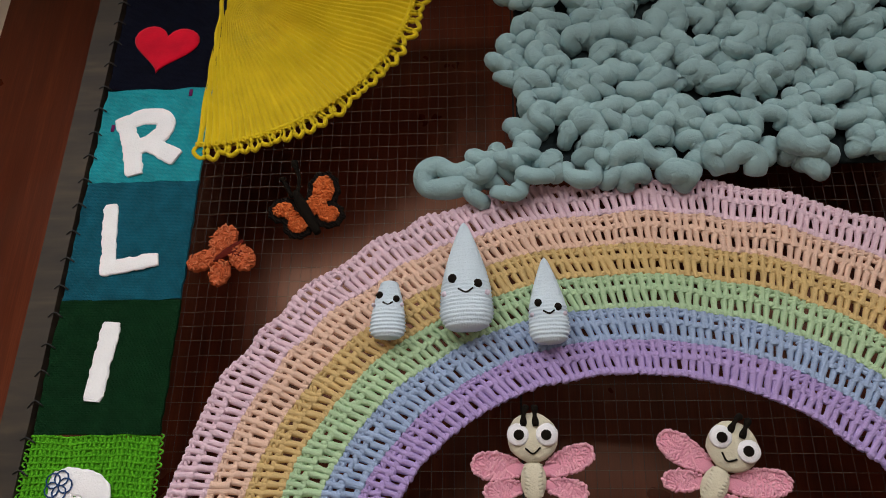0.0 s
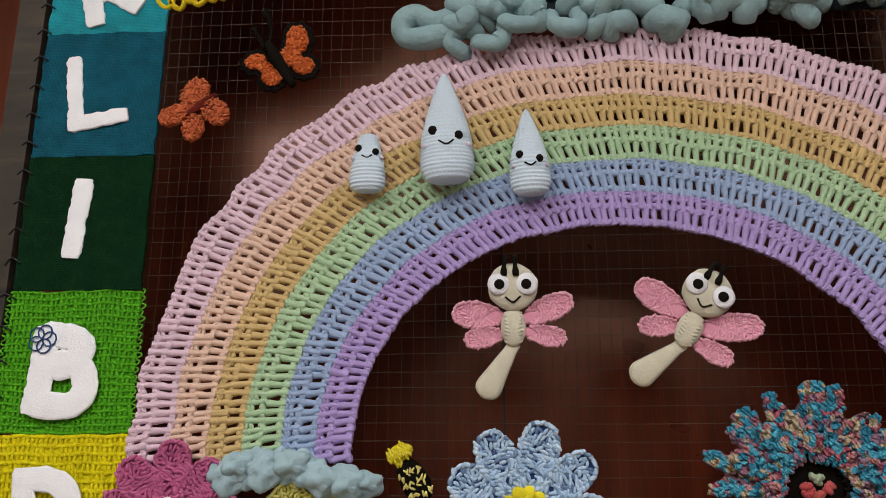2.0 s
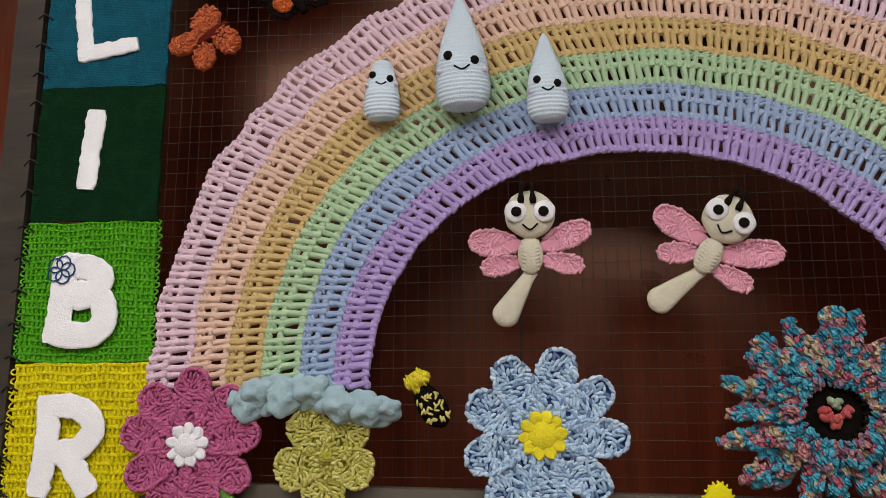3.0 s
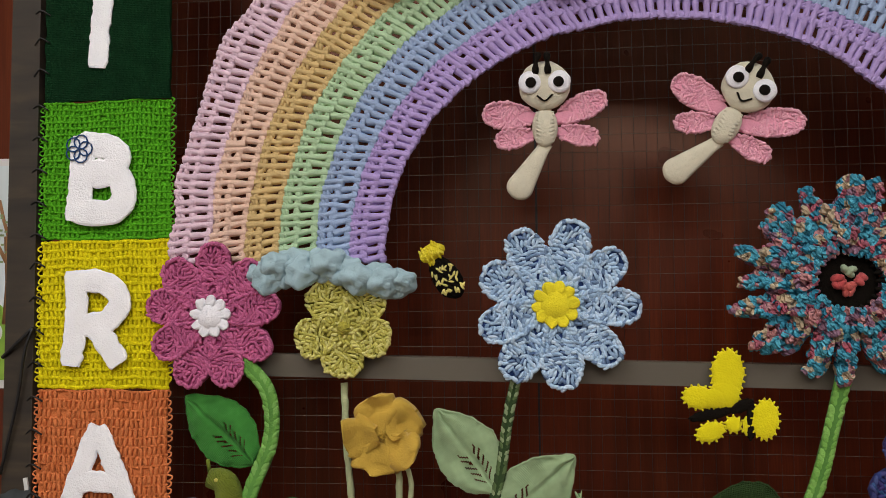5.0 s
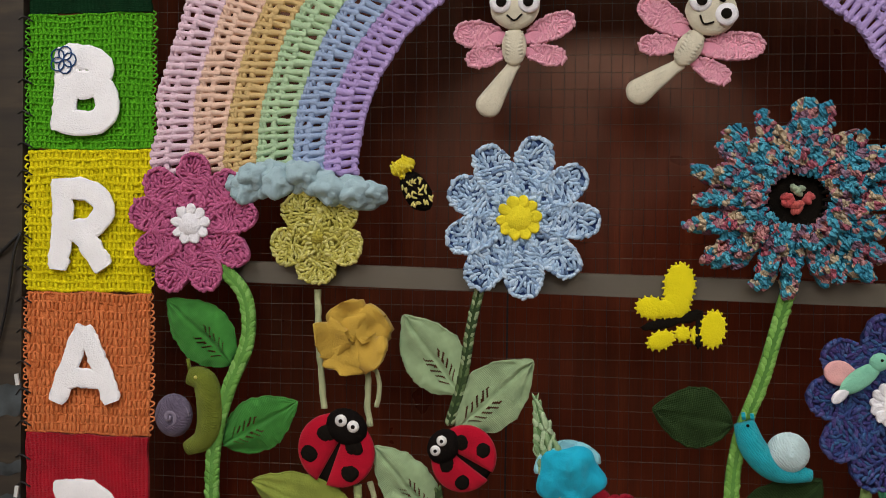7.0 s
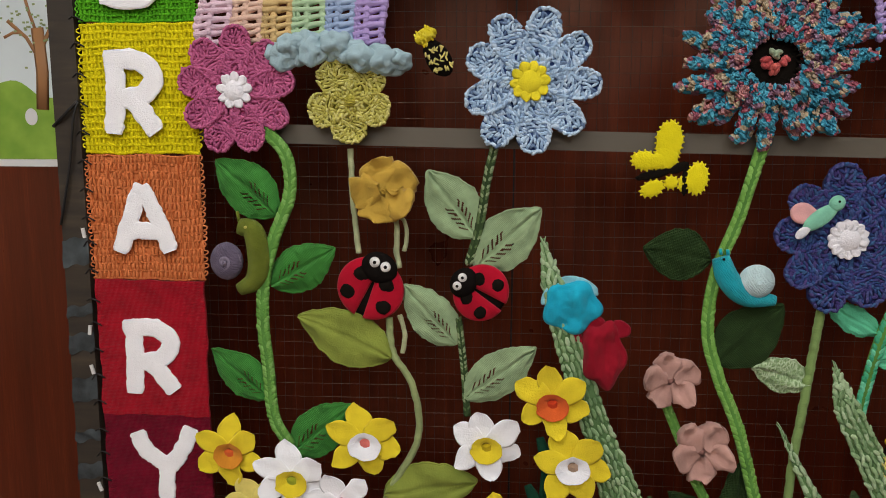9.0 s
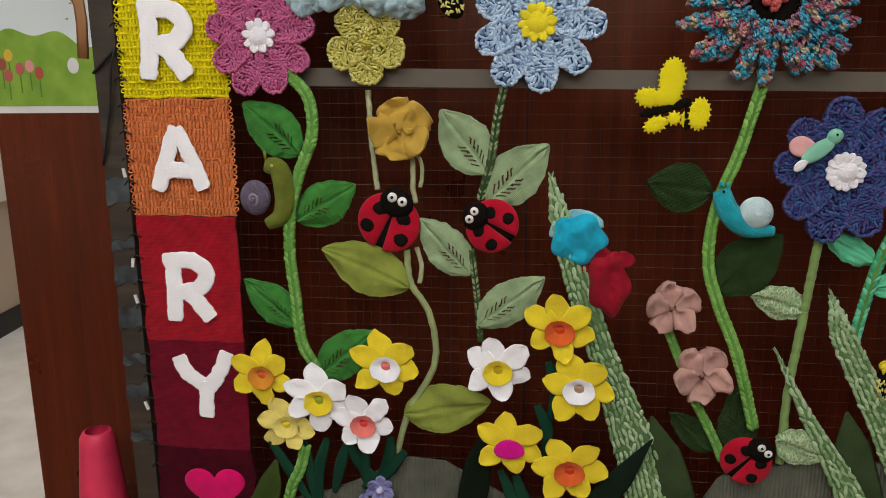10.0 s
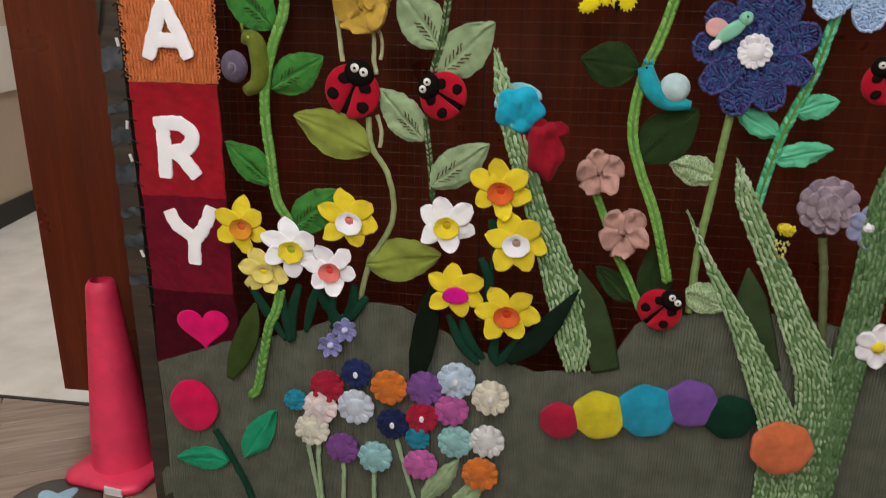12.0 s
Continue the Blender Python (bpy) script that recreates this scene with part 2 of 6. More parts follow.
def thing(name, x, z, label, category, group="", out=0.004, turn=0.0, kind=""):
    """An empty that hangs at x, z, that far out from the wire, turned in the wire's plane."""
    ob = new(name)
    ob.empty_display_size = 0.05
    ob.matrix_world = pose(x, -out, z, 90) @ pose(0, 0, 0, 0, 0, turn)
    return tagged(ob, label, category, group, kind)


def solid(name, m, mat, label, category, kind="structure", smooth=False):
    """A thing of one mesh in plain world axes."""
    return tagged(new(name, mesh_of(name, m, mat, smooth)), label, category, "", kind)


def curve(points, n=24):
    """A smooth line of n steps through points."""
    ps = [Vector(p) for p in points]
    ps = [ps[0] * 2 - ps[1]] + ps + [ps[-1] * 2 - ps[-2]]
    out = []
    k = len(ps) - 3
    for i in range(n + 1):
        s = i / n * k
        j = min(int(s), k - 1)
        f = s - j
        a, b, c, d = ps[j:j + 4]
        out.append(0.5 * (2 * b + (c - a) * f + (2 * a - 5 * b + 4 * c - d) * f * f + (3 * b - a - 3 * c + d) * f ** 3))
    return out


# ---- the room ----
def room():
    tan, white = paint("tan wall paint", "b5a48f"), paint("off-white panel", "d8d2c8", 0.5)
    dusk = paint("dark paint for unseen walls", "4c3a2b")
    m = M().box(-1.264, 2.6, WALL_Y, WALL_Y + 0.3, FLOOR + 0.16, CEIL)
    wall = solid("wall_north", m, WOOD, "dark red-brown glossy wood-veneer wall behind the wire", "wall")
    for x0, x1 in ((-0.0225, -0.019), (1.2, 1.203)):
        part("panel_joint", M().box(x0, x1, WALL_Y - 0.0015, WALL_Y - 0.0003, FLOOR + 0.16, CEIL), BLACK, wall, "dark vertical joint between panels", False)
    solid("plinth", M().box(-1.264, 2.6, WALL_Y + 0.17, WALL_Y + 0.3, FLOOR, FLOOR + 0.158), BLACK, "black recessed plinth under the wood wall", "plinth")
    # passage beside the wood wall
    hall = solid("wall_west", M().box(-0.08, 0, -8, 4, FLOOR, CEIL), tan, "tan painted passage wall with a pale guard rail", "wall")
    hall.matrix_world = pose(-2.97, 2.1, 0, 0, 0, 8)
    rail = solid("guard_rail", M().box(0.002, 0.022, -8, 3.8, 0.63, 0.99), white, "off-white flat guard rail along the wall", "guard rail")
    rail.matrix_world = hall.matrix_world
    base = solid("baseboard", M().box(0.002, 0.016, -8, 3.8, FLOOR + 0.002, FLOOR + 0.13), BLACK, "black skirting board along the passage wall", "baseboard")
    base.matrix_world = hall.matrix_world
    solid("wall_passage_end", M().box(-3.6, -0.98, 4.6, 4.7, FLOOR, CEIL), tan, "tan painted wall at the end of the passage", "wall")
    solid("wall_passage_east", M().box(-1.277, -1.2, WALL_Y + 0.302, 4.6, FLOOR, CEIL), tan, "tan painted wall of the passage", "wall")
    # Unseen walls that close the room, coloured dark to cut fill and reflections.
    solid("wall_east", M().box(2.6, 2.7, -6, 0.6, FLOOR, CEIL), dusk, "unseen closing room wall, dark brown to cut reflected light", "wall")
    solid("wall_south", M().box(-2.6, 2.7, -6.1, -6, FLOOR, CEIL), dusk, "unseen closing room wall, dark brown to cut reflected light", "wall")
    tile = Mat("pale speckled vinyl", 0.35)
    tile.colour(tile.ramp(tile.noise(7, 6), [(0.3, rgb("bdb8ad")), (0.7, rgb("d3cec4"))]))
    solid("floor_passage", M().box(-4.5, -1.2, 0.445, 4.6, FLOOR - 0.05, FLOOR + 0.0015), tile.m, "pale vinyl floor of the passage", "floor")
    solid("threshold_strip", M().box(-3.2, -1.278, 0.43, 0.445, FLOOR - 0.04, FLOOR + 0.003), BLACK, "dark metal strip between two floors", "trim")
    solid("ceiling", M().box(-4.5, 2.7, -6.1, 4.7, CEIL, CEIL + 0.1), paint("white ceiling", "d9d6ce", 0.9), "plain white ceiling", "ceiling")
    for lx, ly in LAMPS:
        lamp = new("ceiling_light")
        lamp.matrix_world = pose(lx, ly, CEIL)
        tagged(lamp, "unseen flat square ceiling light with a white frame", "ceiling light", "ceiling lights")
        fr = M()
        for a in ((-0.6, -0.58, -0.6, 0.6), (0.58, 0.6, -0.6, 0.6), (-0.58, 0.58, -0.6, -0.58), (-0.58, 0.58, 0.58, 0.6)):
            fr.box(*a, -0.04, -0.002)
        part("frame", fr, white, lamp, smooth=False)
        part("diffuser", M().box(-0.579, 0.579, -0.579, 0.579, -0.024, -0.004), glow("lit diffuser", "fff4e4", 3.8), lamp, "lit white diffuser", False)


room()


# ---- the frame with its wire ----
RAIL_Z = 1.2435


def wire_panel():
    x0, x1, z0, z1 = -0.791, 1.25, -0.09, 2.56
    w = thing("display_frame", -0.84, FLOOR, "weathered timber frame strung with galvanised wire mesh", "display frame", out=0.0)
    w.matrix_world = pose(0, 0, 0, 90)
    for a in ((x0 - 0.047, x0), (x1, x1 + 0.047)):
        part("post", M().box(a[0], a[1], FLOOR, 2.62, -0.03, 0.012), TIMBER, w, smooth=False)
    part("top_bar", M().box(x0 + 0.001, x1 - 0.001, 2.575, 2.62, -0.028, 0.006), TIMBER, w, smooth=False)
    part("bottom_bar", M().box(x0 + 0.001, x1 - 0.001, FLOOR + 0.02, FLOOR + 0.06, -0.028, 0.002), TIMBER, w, smooth=False)
    bar = M().box(-0.789, 1.249, -0.0165, 0.0165, -0.02, 0.0032)
    ob = part("cross_bar", bar, paint("grey-brown painted bar", "5e574c", 0.4, 0.12), w, "smooth grey-brown horizontal bar", False)
    ob.rotation_euler = (0, 0, radians(-1.15))
    ob.location = (0, RAIL_Z + 0.001, 0)
    wires = M()
    r = 0.0003
    rng = random.Random(3)
    x = x0 + 0.012
    while x < x1:
        ph, am = rng.random() * 6, 0.0012
        pts = [(x + am * math.sin(k * 0.9 + ph), z0 + (z1 - z0) * k / 26, 0.0012) for k in range(27)]
        wires.tube(pts, r, 4, False)
        x += 0.0172
    tagged(part("upright_wire", wires, DIM_WIRE, w, "thin upright wires, coloured dark where the mesh shows no glint"), kind="stuff")
    wires = M()
    r = 0.00034
    z = z0 + 0.01
    while z < z1:
        ph, am = rng.random() * 6, 0.0014
        pts = [(x0 + (x1 - x0) * k / 26, z + am * math.sin(k * 0.7 + ph), 0.0) for k in range(27)]
        wires.tube(pts, r, 4, False)
        z += 0.0252
    tagged(part("cross_wire", wires, GLINT_WIRE, w, "thin level wires, in brighter metal where the mesh glints"), kind="stuff")
    # ties and scraps along the post
    tie = paint("black cord", "0d0c0c", 0.6)
    cord = M().tube(curve([(-0.789, 1.31, 0.017), (-0.798, 1.275, 0.022), (-0.81, 1.20, 0.02), (-0.836, 1.09, 0.018)], 16), 0.0026, 6)
    cord.tube(curve([(-0.841, 1.265, 0.012), (-0.815, 1.285, 0.019), (-0.789, 1.31, 0.017)], 10), 0.0032, 6)
    part("cord", cord, tie, w, "black cord knotted round the post")
    tape = Mat("dull grey tape", 0.4)
    tape.colour(tape.ramp(tape.noise(30, 4), [(0.3, rgb("23282b")), (0.7, rgb("454d50"))])).bump(tape.noise(40, 4), 0.6, 0.003)
    for z, h in ((1.04, 0.05), (0.93, 0.02), (0.87, 0.035), (0.78, 0.045), (0.69, 0.02), (0.62, 0.03), (0.52, 0.02)):
        tp = M()
        tp.grid(lambda u, v: (-0.8392 + 0.0492 * u, z + h * (v - 0.5) + 0.008 * (u - 0.5) + 0.003 * math.sin(9 * u + z * 40), 0.0135 + 0.002 * math.sin(8 * u + 5 * v)), 6, 3)
        tp.grid(lambda u, v: (-0.8392 + 0.0492 * u, z + h * (v - 0.5) + 0.008 * (u - 0.5) + 0.003 * math.sin(9 * u + z * 40), 0.0122), 6, 3)
        part("tape_wrap", tp, tape.m, w, "grey tape wrapped round the post")
    clip = paint("white paper scrap", "cfcfcc", 0.5)
    for z, t in ((1.075, 10), (0.895, -8), (0.82, 14), (0.59, 20)):
        c = part("clip", M().box(-0.003, 0.003, -0.009, 0.009, 0.0, 0.003), clip, w, "small white clip", False)
        c.location, c.rotation_euler = (-0.796, z, 0.013), (0, 0, radians(t))
    z = 0.45
    while z < 2.55:
        a = rng.uniform(-0.004, 0.004)
        part("lacing_loop", M().tube(curve([(-0.799, z, 0.0125), (-0.789, z + 0.008 + a, 0.013), (-0.775, z + a, 0.011)], 6), 0.0014, 5), tie, w)
        z += 0.05


wire_panel()


# ---- the letter banner ----
GLYPHS = {"L": [[(-0.36, 0.5), (-0.37, 0.1), (-0.36, -0.36)], [(-0.5, -0.39), (0.0, -0.38), (0.5, -0.36)]],
          "I": [[(0.12, 0.5), (0.02, 0.0), (-0.1, -0.5)]],
          "B": [[(-0.36, 0.47), (-0.34, 0.0), (-0.37, -0.46)], [(-0.45, 0.36), (-0.02, 0.37), (0.2, 0.26), (0.12, 0.1), (-0.2, 0.02)], [(-0.2, 0.08), (0.2, 0.06), (0.34, -0.16), (0.18, -0.34), (-0.45, -0.36)]],
          "R": [[(-0.34, 0.49), (-0.31, 0.1), (-0.38, -0.5)], [(-0.45, 0.36), (0.05, 0.37), (0.33, 0.2), (0.18, -0.02), (-0.25, -0.09)], [(-0.1, -0.02), (0.12, -0.24), (0.34, -0.48)]],
          "A": [[(0.0, 0.5), (-0.16, 0.1), (-0.38, -0.5)], [(-0.02, 0.48), (0.18, 0.06), (0.38, -0.48)], [(-0.26, -0.2), (0.0, -0.17), (0.26, -0.2)]],
          "Y": [[(-0.4, 0.42), (-0.3, 0.2), (-0.02, 0.0)], [(0.42, 0.5), (0.28, 0.2), (0.04, -0.09)], [(0.04, 0.05), (0.03, -0.2), (0.0, -0.5)]]}


def letter(ch, x, z, w, h, parent, turn=0.0, out=0.0095, fat=0.036):
    """A hand-cut felt letter of broad strokes with blunt ends and a fuzzy edge."""
    m = M()
    for k, stroke in enumerate(GLYPHS[ch]):
        line = curve([(a * w, b * h, 0) for a, b in stroke], 26)
        n = len(line) - 1
        top = 0.0036 + 0.0003 * k

        def ring(i, q):
            d = (line[min(i + 1, n)] - line[max(i - 1, 0)]).normalized()
            sd = Vector((d.y, -d.x, 0))
            end = min(i, n - i)
            half = fat / 2 * (0.8 if end == 0 else 0.95 if end == 1 else 1.0)
            p = line[i] + sd * half * max(-1, min(1, q))
            k1 = 0.0028 * noise.noise(Vector((p.x * 90, p.y * 90, ord(ch) + z * 7))) + 0.0016 * noise.noise(Vector((p.x * 260, p.y * 260, z)))
            return p + (sd * k1 * (1 if q > 0 else -1) if abs(q) > 0.7 else Vector())
        prof = [(-1.0, 0.0), (-1.0, top * 0.6), (-0.86, top), (-0.3, top + 0.0006), (0.3, top + 0.0006), (0.86, top), (1.0, top * 0.6), (1.0, 0.0)]
        vs = [(*ring(i, q)[:2], zz) for i in range(n + 1) for q, zz in prof]
        c = len(prof)
        fs = [(i * c + j + 1, i * c + j, (i + 1) * c + j, (i + 1) * c + j + 1) for i in range(n) for j in range(c - 1)]
        fs += [tuple(range(c)), tuple(n * c + j for j in range(c))[::-1]]
        m.add(vs, fs)
    ob = part("letter", m, WHITE_LETTER, parent, "white fuzzy letter " + ch, False)
    ob.location, ob.rotation_euler = (x, z, out), (0, 0, radians(turn))
    return ob


def heart(m, w, h, z0, t):
    """Two round lobes over a blunt point."""
    def line(s):
        a = 2 * math.pi * s
        return (w / 2 * math.sin(a) ** 3, h * (13 * math.cos(a) - 5 * math.cos(2 * a) - 2 * math.cos(3 * a) - math.cos(4 * a) + 2.5) / 29)
    return m.pad(line, z0, t)


def knit_sheet(x0, x1, z0, z1, seed, skew=(0, 0), nx=26, nz=26, t=0.005):
    """A soft knitted square with wavy sides."""
    m = M()

    def edge(u, v, out):
        wob = 0.0035 * noise.noise(Vector((u * 3 + seed, v * 9, 0.3)))
        x = x0 + (x1 - x0) * u + wob * (abs(u - 0.5) * 2) + skew[0] * (1 - v) * (u - 0.5) * 2
        z = z0 + (z1 - z0) * v + skew[1] * u * (1 - v) + 0.003 * noise.noise(Vector((u * 8, v * 2 + seed, 1.7)))
        return (x, z, out + 0.0025 * noise.noise(Vector((u * 4, v * 4, seed))))
    m.grid(lambda u, v: edge(u, v, 0.004 + t), nx, nz)
    m.grid(lambda u, v: edge(1 - u, v, 0.003), nx, nz)
    for a in (0, 1):
        m.grid(lambda u, v: edge(a, v, 0.003 + (t + 0.001) * (u if a else 1 - u)), 1, nz)
        m.grid(lambda u, v: edge(u, a, 0.003 + (t + 0.001) * (v if not a else 1 - v)), nx, 1)
    return m


def stitch_sheet(x0, x1, z0, z1, rows, cols, seed, gap=0.35, ridge=0.3):
    """Open crochet: rows of short upright stitches between chain ridges, with holes through it."""
    m = M()
    rng = random.Random(seed)
    hz, hx = (z1 - z0) / rows, (x1 - x0) / cols

    def bend(x, z):
        return (x + 0.005 * noise.noise(Vector((x * 9, z * 25, seed))), z + 0.005 * noise.noise(Vector((x * 20, z * 9, seed + 3))))
    for j in range(rows + 1):
        z = z0 + hz * j
        for i in range(cols * 2):
            x = x0 + hx * (i + 0.5) / 2
            m.bead((*bend(x, z + rng.uniform(-0.0006, 0.0006)), 0.0065 + rng.uniform(-0.0006, 0.0006)), 0.25 + rng.uniform(-0.2, 0.2), hx * 0.42, hz * ridge, 0.0022 if ridge > 0.25 else 0.0012)
        if j == rows:
            break
        for i in range(cols):
            if rng.random() < 0.04:
                continue
            x = x0 + hx * (i + 0.5) + rng.uniform(-0.12, 0.12) * hx
            w = hx * (0.5 - gap / 2) * rng.uniform(0.85, 1.25)
            m.bead((*bend(x, z + hz * 0.5), 0.006), math.pi / 2 + rng.uniform(-0.2, 0.2), hz * 0.66, w, 0.0021 if ridge > 0.25 else 0.003)
    return m


SHADE = {"57a722": "4a951c", "e3d41b": "cdbd12", "d67d4b": "c26a3a"}


def banner():
    b = thing("letter_banner", 0, 0, "vertical banner of knitted colour squares with white letters", "banner", out=0.0)
    zs = [2.52, 2.296, 2.1, 1.88, 1.66, 1.443, 1.217, 0.989, 0.733, 0.497, 0.3]
    L, R = -0.783, -0.579
    rows = [("0f1220", "knit", "dark navy knitted square with a red heart"), ("1d9aa6", "knit", "turquoise knitted square"), ("13586a", "knit", "petrol-blue knitted square"),
            ("0e3019", "knit", "dark green knitted square"), ("57a722", "open", "lime-green open crochet square"), ("e3d41b", "open", "yellow open crochet square"),
            ("d67d4b", "open", "orange open crochet square"), ("a50a20", "knit", "red knitted square"), ("740a24", "knit", "maroon knitted square"), ("4a0818", "knit", "dark maroon knitted square with a pink heart")]
    tiles = []
    for i, (h, kind, lab) in enumerate(rows):
        z1, z0 = zs[i], zs[i + 1]
        if kind == "open":
            n = (21, 27) if i == 4 else (17, 28) if i == 5 else (16, 27)
            m = stitch_sheet(L - 0.002, R + 0.002, z0 + 0.003, z1 - 0.003, n[0], n[1], i, (0.2, 0.12, 0.14)[i - 4], (0.26, 0.3, 0.16)[i - 4])
            m.grid(lambda u, v: (L + (R - L) * u, z0 + 0.004 + (z1 - z0 - 0.008) * v, 0.0048 + 0.0008 * noise.noise(Vector((u * 9, v * 9, i)))), 12, 12)
            m.grid(lambda u, v: (L + (R - L) * (1 - u), z0 + 0.004 + (z1 - z0 - 0.008) * v, 0.003), 12, 12)
            loops = M()
            rng = random.Random(i)
            for side, x in ((-1, L - 0.002), (1, R + 0.002)):
                z = z0 + 0.01
                while z < z1 - 0.008:
                    s = rng.uniform(0.003, 0.007)
                    loops.tube(curve([(x, z, 0.006), (x + side * s, z + 0.003, 0.007), (x + side * s, z + 0.007, 0.005), (x, z + 0.009, 0.006)], 8), 0.0014, 5)
                    z += rng.uniform(0.009, 0.014)
            tile = part("square", m, mixed("open crochet yarn", [SHADE[h], h, h], 0.12), b, lab)
            tagged(part("edge_fringe", loops, yr(h, "felt"), tile), kind="stuff")
        else:
            m = knit_sheet(L, R, z0, z1, i * 7.1, (0.01, 0.05) if i == 9 else (0, 0))
            tile = part("square", m, yr(h, "knit", size=0.55), b, lab)
        tiles.append(tile)
    for i, ch, x, z, w, h, t, fat in ((1, "R", -0.683, 2.189, 0.11, 0.13, 22, 0.034), (2, "L", -0.684, 1.993, 0.1, 0.136, 8, 0.026), (3, "I", -0.692, 1.775, 0.034, 0.13, -1, 0.032),
                                      (4, "B", -0.681, 1.535, 0.104, 0.142, -3, 0.04), (5, "R", -0.686, 1.325, 0.108, 0.146, 0, 0.035), (6, "A", -0.682, 1.102, 0.124, 0.122, 0, 0.031),
                                      (7, "R", -0.68, 0.848, 0.108, 0.142, 2, 0.034), (8, "Y", -0.668, 0.641, 0.128, 0.142, 0, 0.032)):
        letter(ch, x, z, w, h, tiles[i], t, 0.0145 if i == 5 else 0.0135 if i in (4, 6) else 0.0095, fat)
    for i, x, z, h, t, w, hh in ((0, -0.688, 2.384, "d3122f", -8, 0.132, 0.108), (9, -0.661, 0.4, "d30a62", 2, 0.134, 0.106)):
        ob = part("heart", heart(M(), w, hh, 0.008, 0.006), yr(h, "felt"), tiles[i], "plain felt heart")
        ob.location, ob.rotation_euler = (x, z, 0), (0, 0, radians(t))
    scribble = M()
    for k in range(5):
        a = 2 * math.pi * k / 5
        scribble.tube([(0.011 * math.cos(a) + 0.011 * math.cos(b), 0.011 * math.sin(a) + 0.011 * math.sin(b), 0.0192) for b in (2 * math.pi * q / 10 for q in range(11))], 0.0012, 5)
    ob = part("embroidered_flower", scribble, yr("2c4a78", "felt"), tiles[4], "loose blue embroidered flower outline")
    ob.location = (-0.719, 1.583, 0)
    for x, z in ((-0.62, 2.285), (-0.757, 2.213)):
        part("stitch_mark", M().box(x - 0.003, x + 0.003, z - 0.007, z + 0.007, 0.0085, 0.011), yr("6a2357", "felt"), tiles[1], "small purple stitch")


banner()


# ---- the rainbow ----
def rainbow():
    rb = thing("rainbow", 0, 0, "large pastel crocheted rainbow of open treble stitches", "rainbow", out=0.0)
    z0 = 1.405

    def at(s, f):
        """s: 0 one foot to 1 the other; f: 0 outer rim to 1 inner rim."""
        th = math.pi * (1 - s)
        c, q = math.cos(th), math.sin(th)
        a = (0.728 - 0.341 * f) if c < 0 else (0.75 - 0.335 * f)
        b, n = 0.672 - 0.327 * f, 2.15 - 0.08 * f
        rip = 0.0045 * (1 - f) ** 3 * math.sin(105 * s + 5 * noise.noise(Vector((s * 9, 0, 0))))
        rip += 0.004 * noise.noise(Vector((s * 22, f * 5, 3)))
        x = 0.155 - 0.015 * f + math.copysign(abs(c) ** (2 / n), c) * (a + rip)
        z = z0 + abs(q) ** (2 / n) * (b + rip)
        return (x, z, 0.006 + 0.003 * noise.noise(Vector((x * 7, z * 7, 4))))
    shades = ["e0c2cf", "e2bfab", "cfb27c", "b0cba4", "9db0cf", "b19bcf"]
    names = ["pink", "peach", "gold", "pale green", "lavender-blue", "purple"]
    cuts = [0.0, 0.185, 0.355, 0.515, 0.68, 0.84, 1.0]
    rng = random.Random(11)

    def steps(f):
        """Even steps along the arc at f: its length and the way from 0..1 to s."""
        fine = [Vector(at(i / 1500, f)) for i in range(1501)]
        run = [0.0]
        for a, b in zip(fine, fine[1:]):
            run.append(run[-1] + (b - a).length)
        return run[-1], lambda q: float(np.interp(q * run[-1], run, np.linspace(0, 1, 1501)))

    def ridge(m, f, fat, long):
        """A row of chain stitches along the arc."""
        arc, s_of = steps(f)
        n = int(arc / 0.0088)
        for i in range(n):
            q = (i + 0.5) / n
            p, p2 = at(s_of(q), f + rng.uniform(-0.006, 0.006)), at(s_of(min(1, q + 0.004)), f)
            ang = math.atan2(p2[1] - p[1], p2[0] - p[0])
            m.bead((p[0], p[1], p[2] + 0.001 + rng.uniform(-0.0004, 0.0006)), ang + 0.3 + rng.uniform(-0.2, 0.2), long, fat * rng.uniform(0.85, 1.15), 0.0042)
    for k in range(6):
        c = shades[k]
        mat = mixed("pastel yarn", [c, c, c], 0.1)
        m = M()
        ridge(m, cuts[k] + 0.01, 0.0034, 0.0078)
        band = part("band", m, mat, rb, names[k] + " crocheted band")
        for half in range(2):
            f0 = cuts[k] + (cuts[k + 1] - cuts[k]) * half / 2
            f1 = cuts[k] + (cuts[k + 1] - cuts[k]) * (half + 1) / 2
            m = M()
            ridge(m, f1 - 0.014, 0.0062, 0.0085)
            if half == 0:
                ridge(m, f0 + 0.026, 0.0038, 0.0072)
            arc, s_of = steps((f0 + f1) / 2)
            n = int(arc / (0.0128 if k < 5 else 0.0122))
            for i in range(n):
                q = (i + 0.5 + rng.uniform(-0.15, 0.15)) / n
                skew = (0.26 + rng.uniform(-0.12, 0.12)) / n
                w = rng.uniform(0.0045, 0.0054) * (1.25 if rng.random() < 0.08 else 1.0)
                p0, p1, p2 = at(s_of(max(0, q - skew)), f0), at(s_of(min(1, max(0, q + rng.uniform(-0.1, 0.1) / n))), (f0 + f1) / 2), at(s_of(min(1, q + skew)), f1)
                mid = (p1[0], p1[1], p1[2] + 0.0008)
                m.tube([p0, mid, p2], lambda t: w * (0.92 + 0.3 * abs(2 * t - 1) ** 2), 6, False)
            tagged(part("crochet_course", m, mat, band), kind="stuff")


rainbow()


